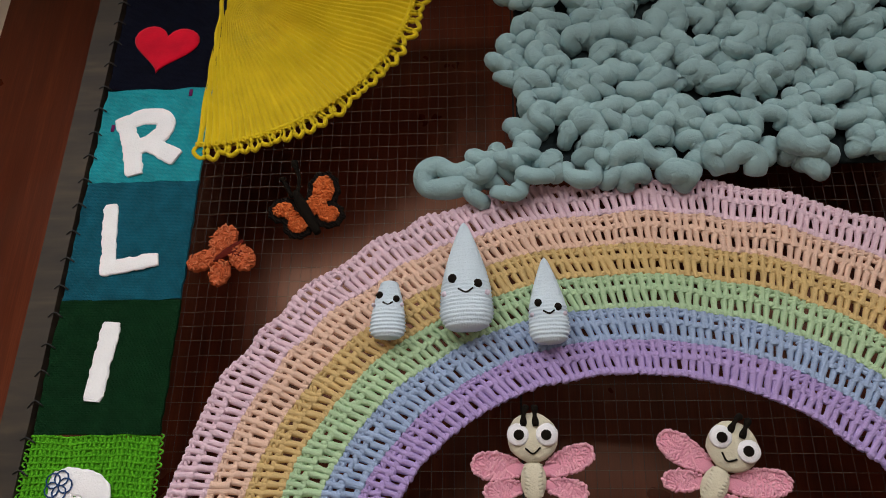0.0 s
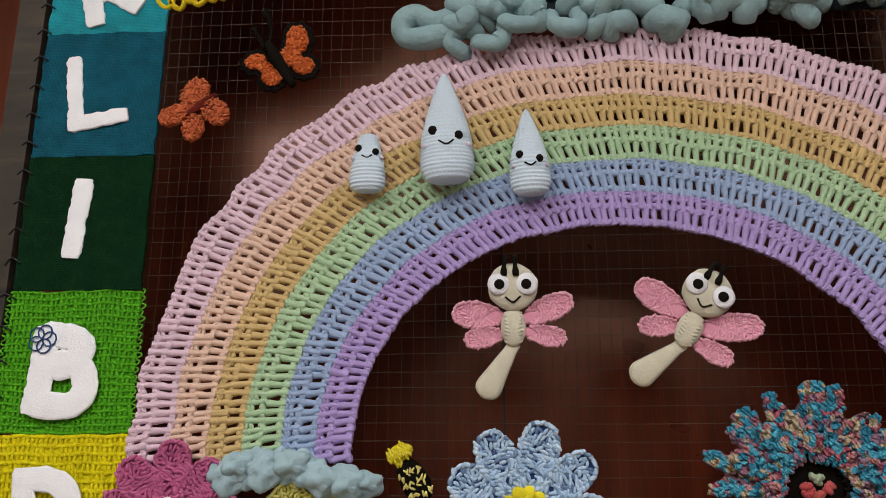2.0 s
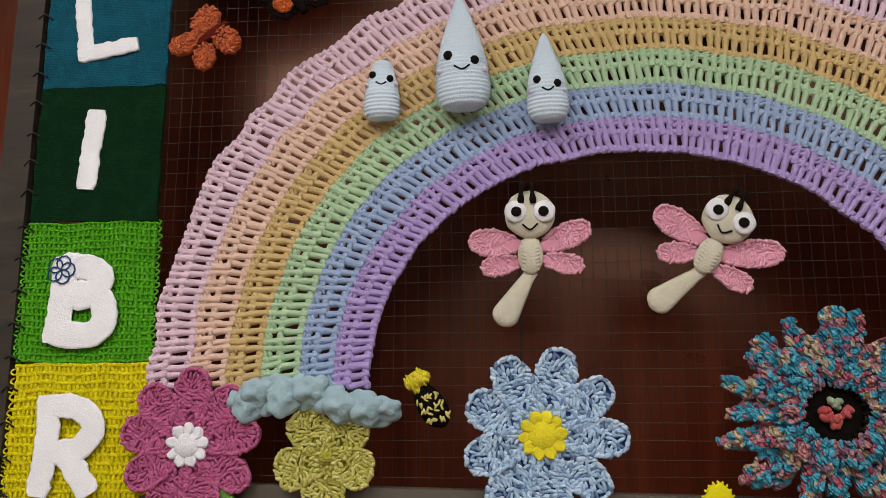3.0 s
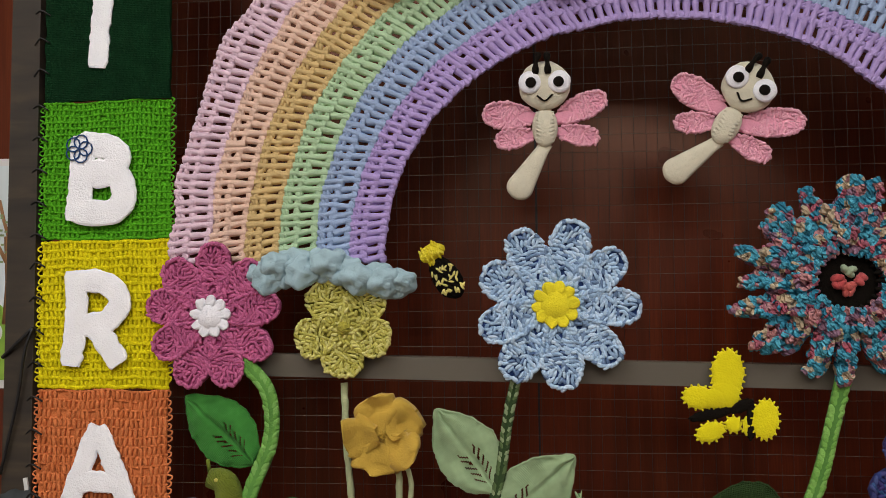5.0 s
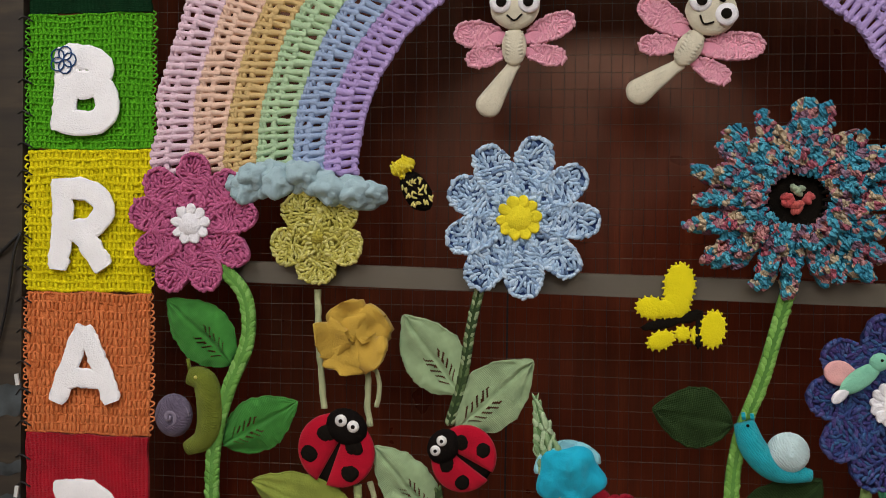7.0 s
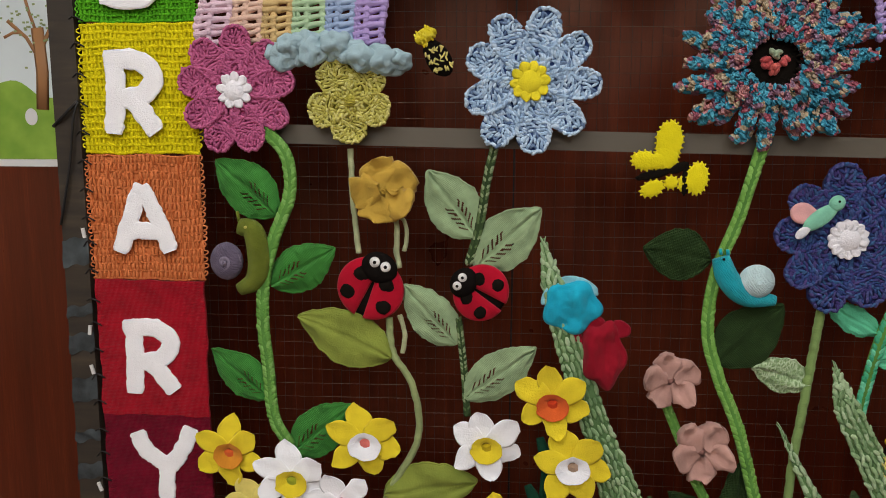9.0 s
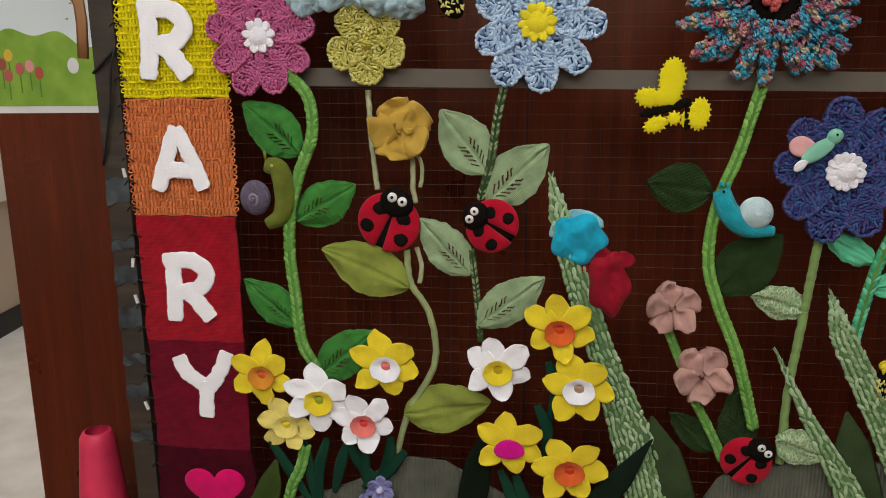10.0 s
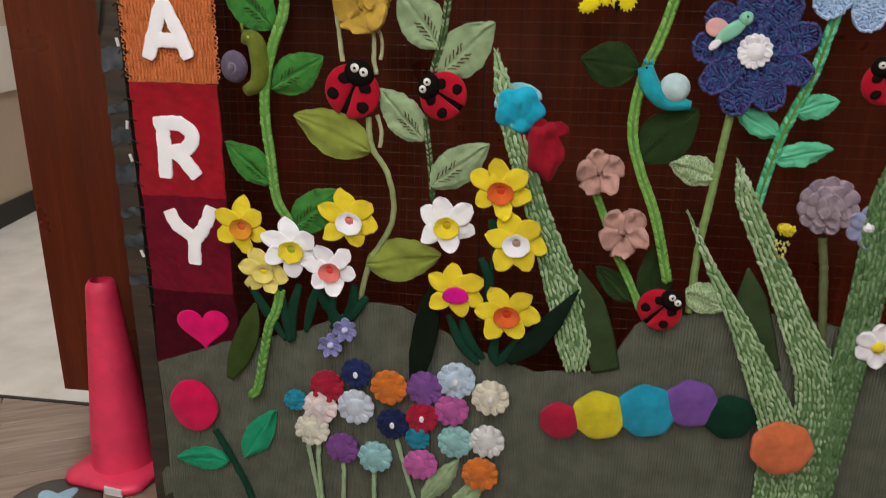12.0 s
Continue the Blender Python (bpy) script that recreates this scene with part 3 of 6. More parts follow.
# ---- the sun and the cloud ----
def sun():
    s = thing("sun", -0.588, 2.56, "bright yellow ribbed yarn quarter sun with a looped fringe", "sun", out=0.0)
    mat = yr("d8bd1f", "felt", even=0.12)
    ribs = 50

    def fn(u, v):
        a = radians(-91 + 97 * u)
        r = 0.01 + 0.383 * v
        a += 0.03 * noise.noise(Vector((u * 9, v * 4, 0))) * min(1, 4 * u, 4 * (1 - u))
        hgt = 0.006 + 0.0085 * abs(math.sin(math.pi * ribs * (u + 0.02 * math.sin(5 * v)))) ** 0.8 * min(1, v * 2) + 0.004 * noise.noise(Vector((u * 6, v * 6, 2)))
        return (r * math.cos(a), r * math.sin(a), hgt)
    m = M().grid(fn, ribs * 6, 26)
    m.grid(lambda u, v: (*fn(1 - u, v)[:2], 0.002), ribs, 26)
    part("fan", m, mat, s, "ribbed yellow fan")
    rng = random.Random(5)
    n = 33
    for i in range(n):
        a = radians(-91 + 95 * (i + 0.5) / n)
        d, t = Vector((math.cos(a), math.sin(a), 0)), Vector((-math.sin(a), math.cos(a), 0))
        h, w = rng.uniform(0.022, 0.034), rng.uniform(0.0095, 0.014)
        k = rng.uniform(-0.006, 0.006)
        pts = [d * 0.386 - t * 0.003, d * (0.386 + h * 0.5) - t * w, d * (0.386 + h) + t * k, d * (0.386 + h * 0.5) + t * w, d * 0.386 + t * 0.003]
        part("loop", M().tube([p + Vector((0, 0, 0.007)) for p in curve(pts, 14)], 0.0048, 6), mat, s)
    part("edge_cord", M().tube([(0.386 * math.cos(a), 0.386 * math.sin(a), 0.009) for a in (radians(-91 + 97 * i / 90) for i in range(91))], 0.0045, 6), mat, s)
    part("side_cord", M().tube([(0.001 + 0.002 * math.sin(i), -0.38 * i / 30, 0.009) for i in range(31)], 0.0045, 6), mat, s)


sun()


def wool_loop(m, x, z, out, size, turn, sweep, fat, seed):
    """A curl of thick roving whose ends tuck behind."""
    n = 16
    pts = []
    for i in range(n + 1):
        t = i / n
        a = radians(turn) + radians(sweep) * (t - 0.5)
        e = 1 + 0.3 * math.sin(seed + t * 5)
        tuck = 0.016 * (2 * t - 1) ** 4
        pts.append((x + size * math.cos(a) * e, z + size * math.sin(a) * 0.8, out - tuck + 0.004 * math.sin(t * 6 + seed)))
    m.tube(pts, lambda t: fat * (0.5 + 0.5 * math.sin(math.pi * (0.1 + 0.8 * t)) ** 0.5) * (1 + 0.3 * noise.noise(Vector((t * 5, seed * 9, x * 40)))), 12, True, 0.7 + 0.25 * math.sin(seed * 3) ** 2)


def cloud():
    c = thing("wool_cloud", 0, 0, "large grey-blue cloud of chunky looped wool roving", "cloud", out=0.0)
    mat = yr("8eaaad", "roving", even=0.16)
    rng = random.Random(21)

    def inside(x, z):
        left = -0.035 + 0.02 * math.sin(z * 40) if z > 2.19 else -0.03 - (2.19 - z) * 1.05
        low = 2.068 + 0.012 * math.sin(x * 24) + (0.03 if x > 0.38 else 0)
        return x > left + 0.012 and z > low
    z, row = 2.06, 0
    while z < 2.56:
        x = -0.19 + (0.02 if row % 2 else 0)
        while x < 0.86:
            px, pz = x + rng.uniform(-0.009, 0.009), z + rng.uniform(-0.008, 0.008)
            if inside(px, pz):
                m = M()
                t = rng.choice((20, 70, 110, 160, 200, 250, 290, 340)) + rng.uniform(-20, 20)
                wool_loop(m, px, pz, 0.024 + rng.uniform(0, 0.018), rng.uniform(0.015, 0.025), t, rng.uniform(110, 270), rng.uniform(0.0158, 0.0215), rng.uniform(0, 6))
                part("wool_curl", m, mat, c)
            x += 0.0375
        z += 0.032
        row += 1
    m = M()
    m.tube(curve([(-0.06, 2.115, 0.02), (-0.12, 2.088, 0.026), (-0.155, 2.105, 0.024), (-0.178, 2.09, 0.022), (-0.17, 2.065, 0.022), (-0.13, 2.063, 0.026), (-0.09, 2.075, 0.024)], 40), lambda t: 0.0185 * (1 + 0.08 * math.sin(t * 17)), 10)
    part("wool_tail", m, mat, c)
    # Dark sheet added behind the curls, standing in for shade in their gaps.
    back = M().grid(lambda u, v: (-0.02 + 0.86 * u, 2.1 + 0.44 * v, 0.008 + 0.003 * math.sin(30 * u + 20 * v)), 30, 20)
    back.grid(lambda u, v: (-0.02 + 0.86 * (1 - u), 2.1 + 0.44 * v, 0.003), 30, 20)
    part("gap_shade", back, yr("2a3335", "roving"), c)


cloud()


# ---- flowers, leaves and stems ----
def outline(v, fat):
    """Half width of a petal, 0..1, from its foot to its round tip."""
    top = min(0.8, 0.5 + 0.13 * fat)
    if v < top:
        return 0.3 + 0.7 * math.sin(math.pi / 2 * v / top)
    return max(0.03, math.sqrt(max(0.0, 1 - ((v - top) / (1 - top)) ** 2)))


def lobe(m, length, width, turn, start=0.0, h=0.007, dish=0.6, lift=0.0, fat=0.55, wob=0.0, seed=0.0, nu=16, nv=9, base=0.004, ribs=0.0):
    """A rounded petal that grows from the middle: a thick rim round a dished face."""
    ca, sa = math.cos(turn), math.sin(turn)
    if ribs:
        nu, nv = 30, 44

    def fn(u, v):
        a = 2 * math.pi * u
        v = 1 - (1 - v) ** 1.7
        w = width / 2 * outline(v, fat)
        x, q = math.cos(a) * w, math.cos(a)
        y = start + length * v
        top = h * (1 - dish * (1 - abs(q)) * math.sin(math.pi * min(1, v * 0.97 + 0.02)) ** 0.5)
        edge = math.sqrt(max(0.0, 1 - q ** 4))
        z = (top * edge if math.sin(a) > 0 else -0.25 * h * edge) + base + lift * v * v
        if ribs and math.sin(a) > 0:
            rib = math.sin(2 * math.pi * (y - 0.55 * abs(x) + 0.002 * noise.noise(Vector((x * 90, y * 90, seed)))) / 0.0085)
            z += ribs * rib * edge * min(1, v * 3)
        if wob:
            k = wob * (noise.noise(Vector((x * 60 + seed, y * 60, seed))) + 0.4 * noise.noise(Vector((x * 170, y * 170 + seed, seed))))
            x, y, z = x + k, y + k * 0.6, z + k
        return (x * ca - y * sa, x * sa + y * ca, z)
    m.grid(fn, nu, nv, closed_u=True)
    return m


def stitched(m, length, width, turn, start, base, fat=0.55, seed=0, size=1.0, lift=0.0):
    """Rows of stitches over a petal: a slanted chain round its edge, then short rows set across it."""
    rng = random.Random(seed)
    ca, sa = math.cos(turn), math.sin(turn)
    for row, inset in enumerate((0.95, 0.76, 0.56, 0.36, 0.14)):
        pts = []
        for i in range(61):
            q = i / 30 - 1
            v = 0.14 + (0.84 - 0.14 * (1 - inset)) * (1 - abs(q) ** 2.0)
            v = 0.5 + (v - 0.5) * (0.35 + 0.65 * inset) if row else v
            w = width / 2 * outline(v, fat) * inset * min(1, abs(q) * 4.5) * (1 if q > 0 else -1)
            pts.append(Vector((w, start + length * v)))
        run = [0.0]
        for a, b in zip(pts, pts[1:]):
            run.append(run[-1] + (b - a).length)
        step = (0.0062 if row == 0 else 0.0056) * size
        n = max(4, int(run[-1] / step))
        for i in range(n):
            d = (i + 0.5 + rng.uniform(-0.25, 0.25)) / n * run[-1]
            x, y = float(np.interp(d, run, [p.x for p in pts])), float(np.interp(d, run, [p.y for p in pts]))
            x2, y2 = float(np.interp(d + 0.002, run, [p.x for p in pts])), float(np.interp(d + 0.002, run, [p.y for p in pts]))
            ang = math.atan2(y2 - y, x2 - x) + ((0.5 if row == 0 else 1.2) + rng.uniform(-0.35, 0.35)) * (1 if i % 5 else -0.6)
            v = (y - start) / length
            c = (x * ca - y * sa, x * sa + y * ca, base + lift * v * v + (0.0042 if row == 0 else 0.0034 - 0.0003 * row) + rng.uniform(-0.0008, 0.001))
            m.bead(c, ang + turn, (0.0062 if row == 0 else 0.0066) * size * rng.uniform(0.75, 1.25), (0.0033 if row == 0 else 0.0028) * size * rng.uniform(0.8, 1.2), (0.0034 if row == 0 else 0.0023) * size)
    return m


def flower(name, x, z, r, n, mat, label, core=0.0, core_mat=None, core_label="", width=0.75, turn=0.0, h=0.008, out=0.008, core_petals=0, wob=0.002, seed=1, rim_mat=None, group="crocheted flowers", lift=0.002, start=0.1, fat=0.55):
    f = thing(name, x, z, label, "flower", group, out, turn)
    w = 2 * math.pi * r / n * width * 0.98
    rng = random.Random(seed)
    for i in range(n):
        a = 2 * math.pi * i / n + rng.uniform(-0.05, 0.05)
        ln, wd = r * (1 - start) * rng.uniform(0.94, 1.05), w * rng.uniform(0.92, 1.08)
        p = part("petal", lobe(M(), ln, wd, a, r * start, h * 0.6 if rim_mat else h, dish=0.3 if rim_mat else 0.6, wob=wob, seed=seed + i * 3.3, fat=fat, lift=lift * rng.uniform(0.2, 2), base=0.003 + 0.0012 * (i % 2), ), mat, f)
        if rim_mat:
            tagged(part("stitches", stitched(M(), ln, wd * 0.95, a, r * start, 0.003 + h * 0.44 + 0.0012 * (i % 2), fat, seed + i, 0.75 + 2.2 * r, lift), rim_mat, p), kind="stuff")
    if rim_mat:
        m, q = M().ball((0, 0, 0.004 + h * 0.5), (r * 0.36, r * 0.36, 0.004), 18, 6), int(r * 700)
        for i in range(q):
            a, k = 2.4 * i, r * 0.4 * math.sqrt((i + 0.5) / q)
            m.bead((k * math.cos(a), k * math.sin(a), 0.0075 + h * 0.5), a + 0.5 * (-1) ** i, 0.0065 * (0.75 + 2.2 * r), 0.003, 0.0034)
        part("middle", m, rim_mat, f)
    if core:
        if core_petals:
            c = part("centre", M().ball((0, 0, h + 0.004), (core * 0.62, core * 0.62, 0.009), 14, 8, 0.15), core_mat, f, core_label)
            for i in range(core_petals):
                part("centre_petal", lobe(M(), core * 0.58, core * 0.5, 2 * math.pi * i / core_petals, core * 0.34, 0.005, base=h + 0.0055, wob=0.003, seed=i, nu=10, nv=6, fat=0.1), core_mat, c)
        else:
            part("centre", M().ball((0, 0, 0.009), (core, core, 0.01), 16, 8, 0.12), core_mat, f, core_label)
    return f


def leaf(x0, z0, x1, z1, width, mat, label, name="leaf", out=0.006, holes=True, hooked=0.0, belly=0.85):
    """A pointed crocheted leaf from its base to its tip, with a vein and slits beside it."""
    d = Vector((x1 - x0, z1 - z0))
    ln = d.length
    lf = thing(name, x0, z0, label, "leaf", "crocheted leaves", out, math.degrees(math.atan2(-d.x, d.y)))
    slits = [(0.1 + 0.075 * k, s) for k in range(5) for s in (-1, 1)] if holes else []
    m = M()
    nu, nv = (36, 64) if holes else (20, 28)

    def half(v):
        return width / 2 * max(0.012, math.sin(math.pi * min(1.0, v) ** belly) ** 0.8)

    def fn(u, v):
        s = 2 * u - 1
        x = s * half(v) + hooked * v * v + 0.003 * noise.noise(Vector((v * 9, x0 * 9, s))) + 0.0022 * s * noise.noise(Vector((v * 26, x0 * 30, 2 * s)))
        z = 0.004 + 0.005 * (1 - s * s) - 0.004 * math.exp(-(s / 0.1) ** 2) + 0.008 * noise.noise(Vector((s * 1.5, v * 2.5, x0 * 20))) + 0.003 * abs(s) * noise.noise(Vector((s * 2, v * 16, z0 * 20)))
        return (x, v * ln, z)
    top = [fn(i / nu, j / nv) for j in range(nv + 1) for i in range(nu + 1)]
    faces = []
    for j in range(nv):
        for i in range(nu):
            u, v = (i + 0.5) / nu * 2 - 1, (j + 0.5) / nv
            if any(0.1 < abs(u) < 0.5 - 0.3 * v and abs(v - a - 0.3 * abs(u)) < 0.017 and u * s > 0 for a, s in slits):
                continue
            a = j * (nu + 1) + i
            faces.append((a, a + 1, a + nu + 2, a + nu + 1))
    m.add(top, faces)
    n = len(top)
    m.add([(p[0], p[1], p[2] - 0.0035) for p in top], [f[::-1] for f in faces])
    rimline = [fn(0, j / nv) for j in range(nv + 1)] + [fn(1, j / nv) for j in range(nv, -1, -1)]
    part("blade", m, mat, lf)
    part("edge", M().tube([(p[0], p[1], p[2] - 0.0015) for p in rimline], 0.0021, 6), mat, lf)
    return lf


def stem(pts, r, mat, label, name="stem", out=0.005, braid=True, flat=0.8):
    """A crocheted cord through points (x, z): a plait of slanted stitches, or a plain wavy cord."""
    x, z = pts[0]
    st = thing(name, x, z, label, "stem", "crocheted stems", out)
    line = curve([(a - x, b - z, r * 0.8) for a, b in pts], max(24, int(14 * len(pts))))
    length = sum((b - a).length for a, b in zip(line, line[1:]))
    line = curve(line, max(40, int(length / 0.0025)))
    rng = random.Random(int(abs(x) * 1000) + int(z * 1000))
    if braid and r > 0.0065:
        part("cord", M().tube(line, r * 0.92, 8, True, 0.5), CORD_DARK if mat is PLAIT else CORD_MID, st)
        for side in (-1, 1):
            m = M()
            n = int(length / (r * 0.7))
            for i in range(n):
                k = min(len(line) - 1, int((i + 0.5 + 0.25 * side) / n * (len(line) - 1)))
                d = (line[min(k + 1, len(line) - 1)] - line[max(k - 1, 0)]).normalized()
                sd = Vector((d.y, -d.x, 0))
                p = line[k] + sd * side * r * (0.43 + rng.uniform(-0.06, 0.06))
                m.bead((p.x, p.y, p.z + r * 0.18), math.atan2(d.y, d.x) + side * (0.42 + rng.uniform(-0.15, 0.15)), r * 0.8, r * 0.44, r * 0.3, 7, 5)
            tagged(part("plait", m, mat, st), kind="stuff")
    else:
        wav = [p + Vector((0.0012 * noise.noise(Vector((i * 0.16, x * 30, 0))), 0.0, 0.001 * noise.noise(Vector((i * 0.2, 4, z * 20))))) for i, p in enumerate(line)]
        part("cord", M().tube(wav, lambda t: r * (1 + 0.16 * noise.noise(Vector((t * length * 90, x * 50, z)))), 8, True, flat), mat, st)
    return st


CORD_DARK = yr("35482a", "felt")
CORD_MID = yr("5a8a40", "felt")


GREEN = yr("43883a", "knit", size=0.5)
DKGREEN = yr("2c3f21", "knit", size=0.6)
SAGE = yr("9db589", "knit", size=0.5)
OLIVE = yr("84903f", "felt")
STEMG = mixed("mottled green yarn", ["5f9340", "6fa34c", "86b562"])
PLAIT = mixed("two-tone green yarn", ["3c4c30", "5d7048", "93a37a"], stepped=True)
PALE = yr("a7ad84", "felt")
BLACKY = yr("17130f", "felt")
WHITEY = yr("e6e4e8", "felt", even=0.06)
RED = yr("ad122a", "felt")
YELLOW = yr("e4cd30", "felt", even=0.12)

# tall stem with the pink flower
stem([(-0.455, 1.262), (-0.417, 1.215), (-0.413, 1.147), (-0.442, 1.073), (-0.462, 0.998), (-0.467, 0.92), (-0.46, 0.84), (-0.452, 0.745), (-0.424, 0.69)], 0.0125, STEMG, "mottled green crocheted stem under the pink flower", out=0.012)
stem([(-0.455, 0.52), (-0.469, 0.47), (-0.492, 0.418), (-0.525, 0.273), (-0.545, 0.24)], 0.0125, STEMG, "mottled green crocheted stem end lying on the knitted ground", out=0.014)
flower("pink_flower", -0.502, 1.326, 0.107, 9, yr("a54c77", "felt"), "dusky pink eight-petal crocheted flower with a white centre", 0.034, WHITEY, "white crocheted centre", turn=0, core_petals=9, fat=1.0, width=0.72, rim_mat=mixed("dusky pink yarn", ["b05880", "bc6189", "c46a92"]), out=0.016, wob=0.003)
for b, w in (((-0.44, 1.112, -0.546, 1.207), 0.088), ((-0.452, 0.985, -0.337, 1.053), 0.08), ((-0.462, 0.775, -0.566, 0.865), 0.07), ((-0.424, 0.67, -0.31, 0.765), 0.085)):
    leaf(*b, w, GREEN, "bright green crocheted leaf with slits beside the vein", out=0.009)
# yellow-green flowers
flower("olive_flower", -0.303, 1.308, 0.074, 5, yr("7d7630", "felt"), "olive-yellow five-petal crocheted flower", 0.012, yr("a89f3f", "crochet"), width=0.66, turn=35, rim_mat=mixed("olive yarn", ["a49c42", "c4bd5f", "d8d183"]), out=0.014, wob=0.004, fat=1.0)
stem([(-0.307, 1.228), (-0.304, 1.149), (-0.295, 1.045)], 0.0052, PALE, "thin pale green cord under the olive flower")
flower("mustard_flower", -0.245, 1.155, 0.057, 5, yr("b8963f", "felt"), "mustard-yellow ruffled crocheted flower", 0.012, yr("a5832f", "crochet"), width=0.95, turn=20, h=0.02, out=0.012, wob=0.01, lift=0.012, fat=1.1)
stem([(-0.229, 1.112), (-0.226, 1.085), (-0.227, 1.05), (-0.222, 1.02)], 0.005, PALE, "thin pale green cord below the mustard flower")
stem([(-0.222, 1.112), (-0.212, 1.1), (-0.209, 1.075), (-0.213, 1.05)], 0.0038, PALE, "thin pale loose yarn end")
stem([(-0.241, 0.93), (-0.234, 0.866), (-0.198, 0.802), (-0.19, 0.704), (-0.243, 0.6), (-0.269, 0.51)], 0.0065, yr("93a06c", "felt"), "thin pale green winding cord", braid=False)
stem([(-0.222, 0.935), (-0.213, 0.9), (-0.217, 0.865)], 0.0045, PALE, "thin pale loose yarn end")
leaf(-0.236, 0.858, -0.405, 0.93, 0.098, OLIVE, "smooth olive-green felt leaf on the wire", holes=False, out=0.008)
leaf(-0.252, 0.597, -0.082, 0.628, 0.098, OLIVE, "smooth olive-green felt leaf on the wire", holes=False, out=0.008)
# blue flower
flower("blue_flower", 0.0, 1.34, 0.12, 9, yr("33487a", "felt"), "pale and navy blue mottled crocheted flower with a yellow centre", 0.037, yr("e6d52f", "felt"), "yellow crocheted centre", turn=-12, core_petals=10, fat=1.1, width=0.68, rim_mat=mixed("blue and navy yarn", ["3f5a88", "a6c4e2", "b6d2ee", "bfd9f1", "cde1f4"]), out=0.016, wob=0.003)
stem([(-0.05, 1.262), (-0.068, 1.185), (-0.081, 1.1), (-0.1, 1.03)], 0.0085, PLAIT, "dark and pale green plaited stem", out=0.008)
stem([(-0.117, 0.93), (-0.107, 0.843), (-0.1, 0.752)], 0.007, PLAIT, "dark and pale green plaited stem")
for b, w in (((-0.086, 1.077, -0.172, 1.19), 0.09), ((-0.088, 1.022, 0.022, 1.128), 0.092), ((-0.12, 0.885, -0.214, 0.99), 0.075), ((-0.106, 0.785, 0.019, 0.882), 0.078)):
    leaf(*b, w, SAGE, "pale sage-green crocheted leaf with slits beside the vein", out=0.009)


def shaggy_flower():
    f = thing("shaggy_flower", 0.39, 1.369, "shaggy teal, coral and sand loop-petalled yarn flower with a dark centre", "flower", "crocheted flowers", 0.01)
    mat = variegated("variegated yarn", ["4a9ab2", "b84a54", "cfae84", "5aaec4", "9c5f70", "3a88a4", "cc7f76", "52a4bc"], 88)
    rng = random.Random(8)
    for ring, (r0, r1, n, up) in enumerate(((0.05, 0.15, 20, 0.004), (0.046, 0.116, 17, 0.013), (0.042, 0.082, 15, 0.02))):
        for i in range(n):
            a = 2 * math.pi * (i + 0.5 * ring) / n + rng.uniform(-0.09, 0.09)
            L = (r1 - r0) * rng.uniform(0.82, 1.12)
            bend = rng.uniform(-0.012, 0.012)
            m = M()
            k = int(L / 0.0048)
            for j in range(k):
                v = (j + 0.5) / k
                q, wid = r0 + L * v, 0.0125 * math.sin(math.pi * (0.16 + 0.74 * v)) ** 0.6
                for _ in range(5 if ring == 0 else 4):
                    off = rng.uniform(-1, 1) * wid + bend * v * v
                    c = ((-q * math.sin(a) - off * math.cos(a)) * 1.06, (q * math.cos(a) - off * math.sin(a)) * 0.88, up + 0.004 + rng.uniform(0, 0.01) + 0.006 * v)
                    sz = rng.uniform(0.003, 0.0054)
                    m.bead(c, a + math.pi / 2 + rng.uniform(-1, 1), sz * 1.5, sz * 0.85, sz * 0.9)
            lobe(m, L * (0.98 - 0.12 * math.cos(a) ** 2), 0.026, a, r0, 0.009, 0.1, wob=0.008, seed=rng.uniform(0, 50), lift=0.004, base=up - 0.002, fat=0.9, nu=18, nv=14)
            part("petal", m, mat, f)
    core = M().ball((0, 0, 0.012), (0.044, 0.044, 0.006), 20, 6)
    for i in range(22):
        core.bead((0.045 * math.cos(i * 0.2856), 0.045 * math.sin(i * 0.2856), 0.021), i * 0.2856, 0.011, 0.004, 0.004)
    part("centre", core, BLACKY, f, "black crocheted centre")
    for a, h in ((0.1, "b65353"), (3.2, "b04a4a"), (4.6, "c05c55"), (1.6, "9aa98c")):
        m = M()
        for _ in range(7):
            m.bead((0.012 * math.cos(a) + rng.uniform(-1, 1) * 0.006, 0.011 * math.sin(a) + rng.uniform(-1, 1) * 0.006, 0.021 + rng.uniform(0, 0.004)), rng.uniform(0, 6), 0.007, 0.005, 0.005)
        part("centre_knot", m, yr(h, "felt"), f, "small coral knot" if a != 1.6 else "small grey-green knot")


shaggy_flower()
stem([(0.388, 1.25), (0.354, 1.119), (0.321, 1.021), (0.312, 0.92), (0.335, 0.837), (0.374, 0.742), (0.413, 0.6)], 0.0118, mixed("bright green yarn", ["6c9f45", "7aad52", "8dbd62"]), "long bright green crocheted stem under the shaggy flower", out=0.006)
leaf(0.313, 1.043, 0.2, 1.062, 0.088, DKGREEN, "dark green knitted leaf", holes=False)
leaf(0.332, 0.86, 0.436, 0.968, 0.1, DKGREEN, "dark green knitted leaf", holes=False)
leaf(0.386, 0.53, 0.385, 0.68, 0.07, DKGREEN, "dark green knitted leaf", holes=False, out=0.003)
leaf(0.345, 0.545, 0.262, 0.622, 0.05, DKGREEN, "dark green narrow leaf", holes=False, out=0.003)
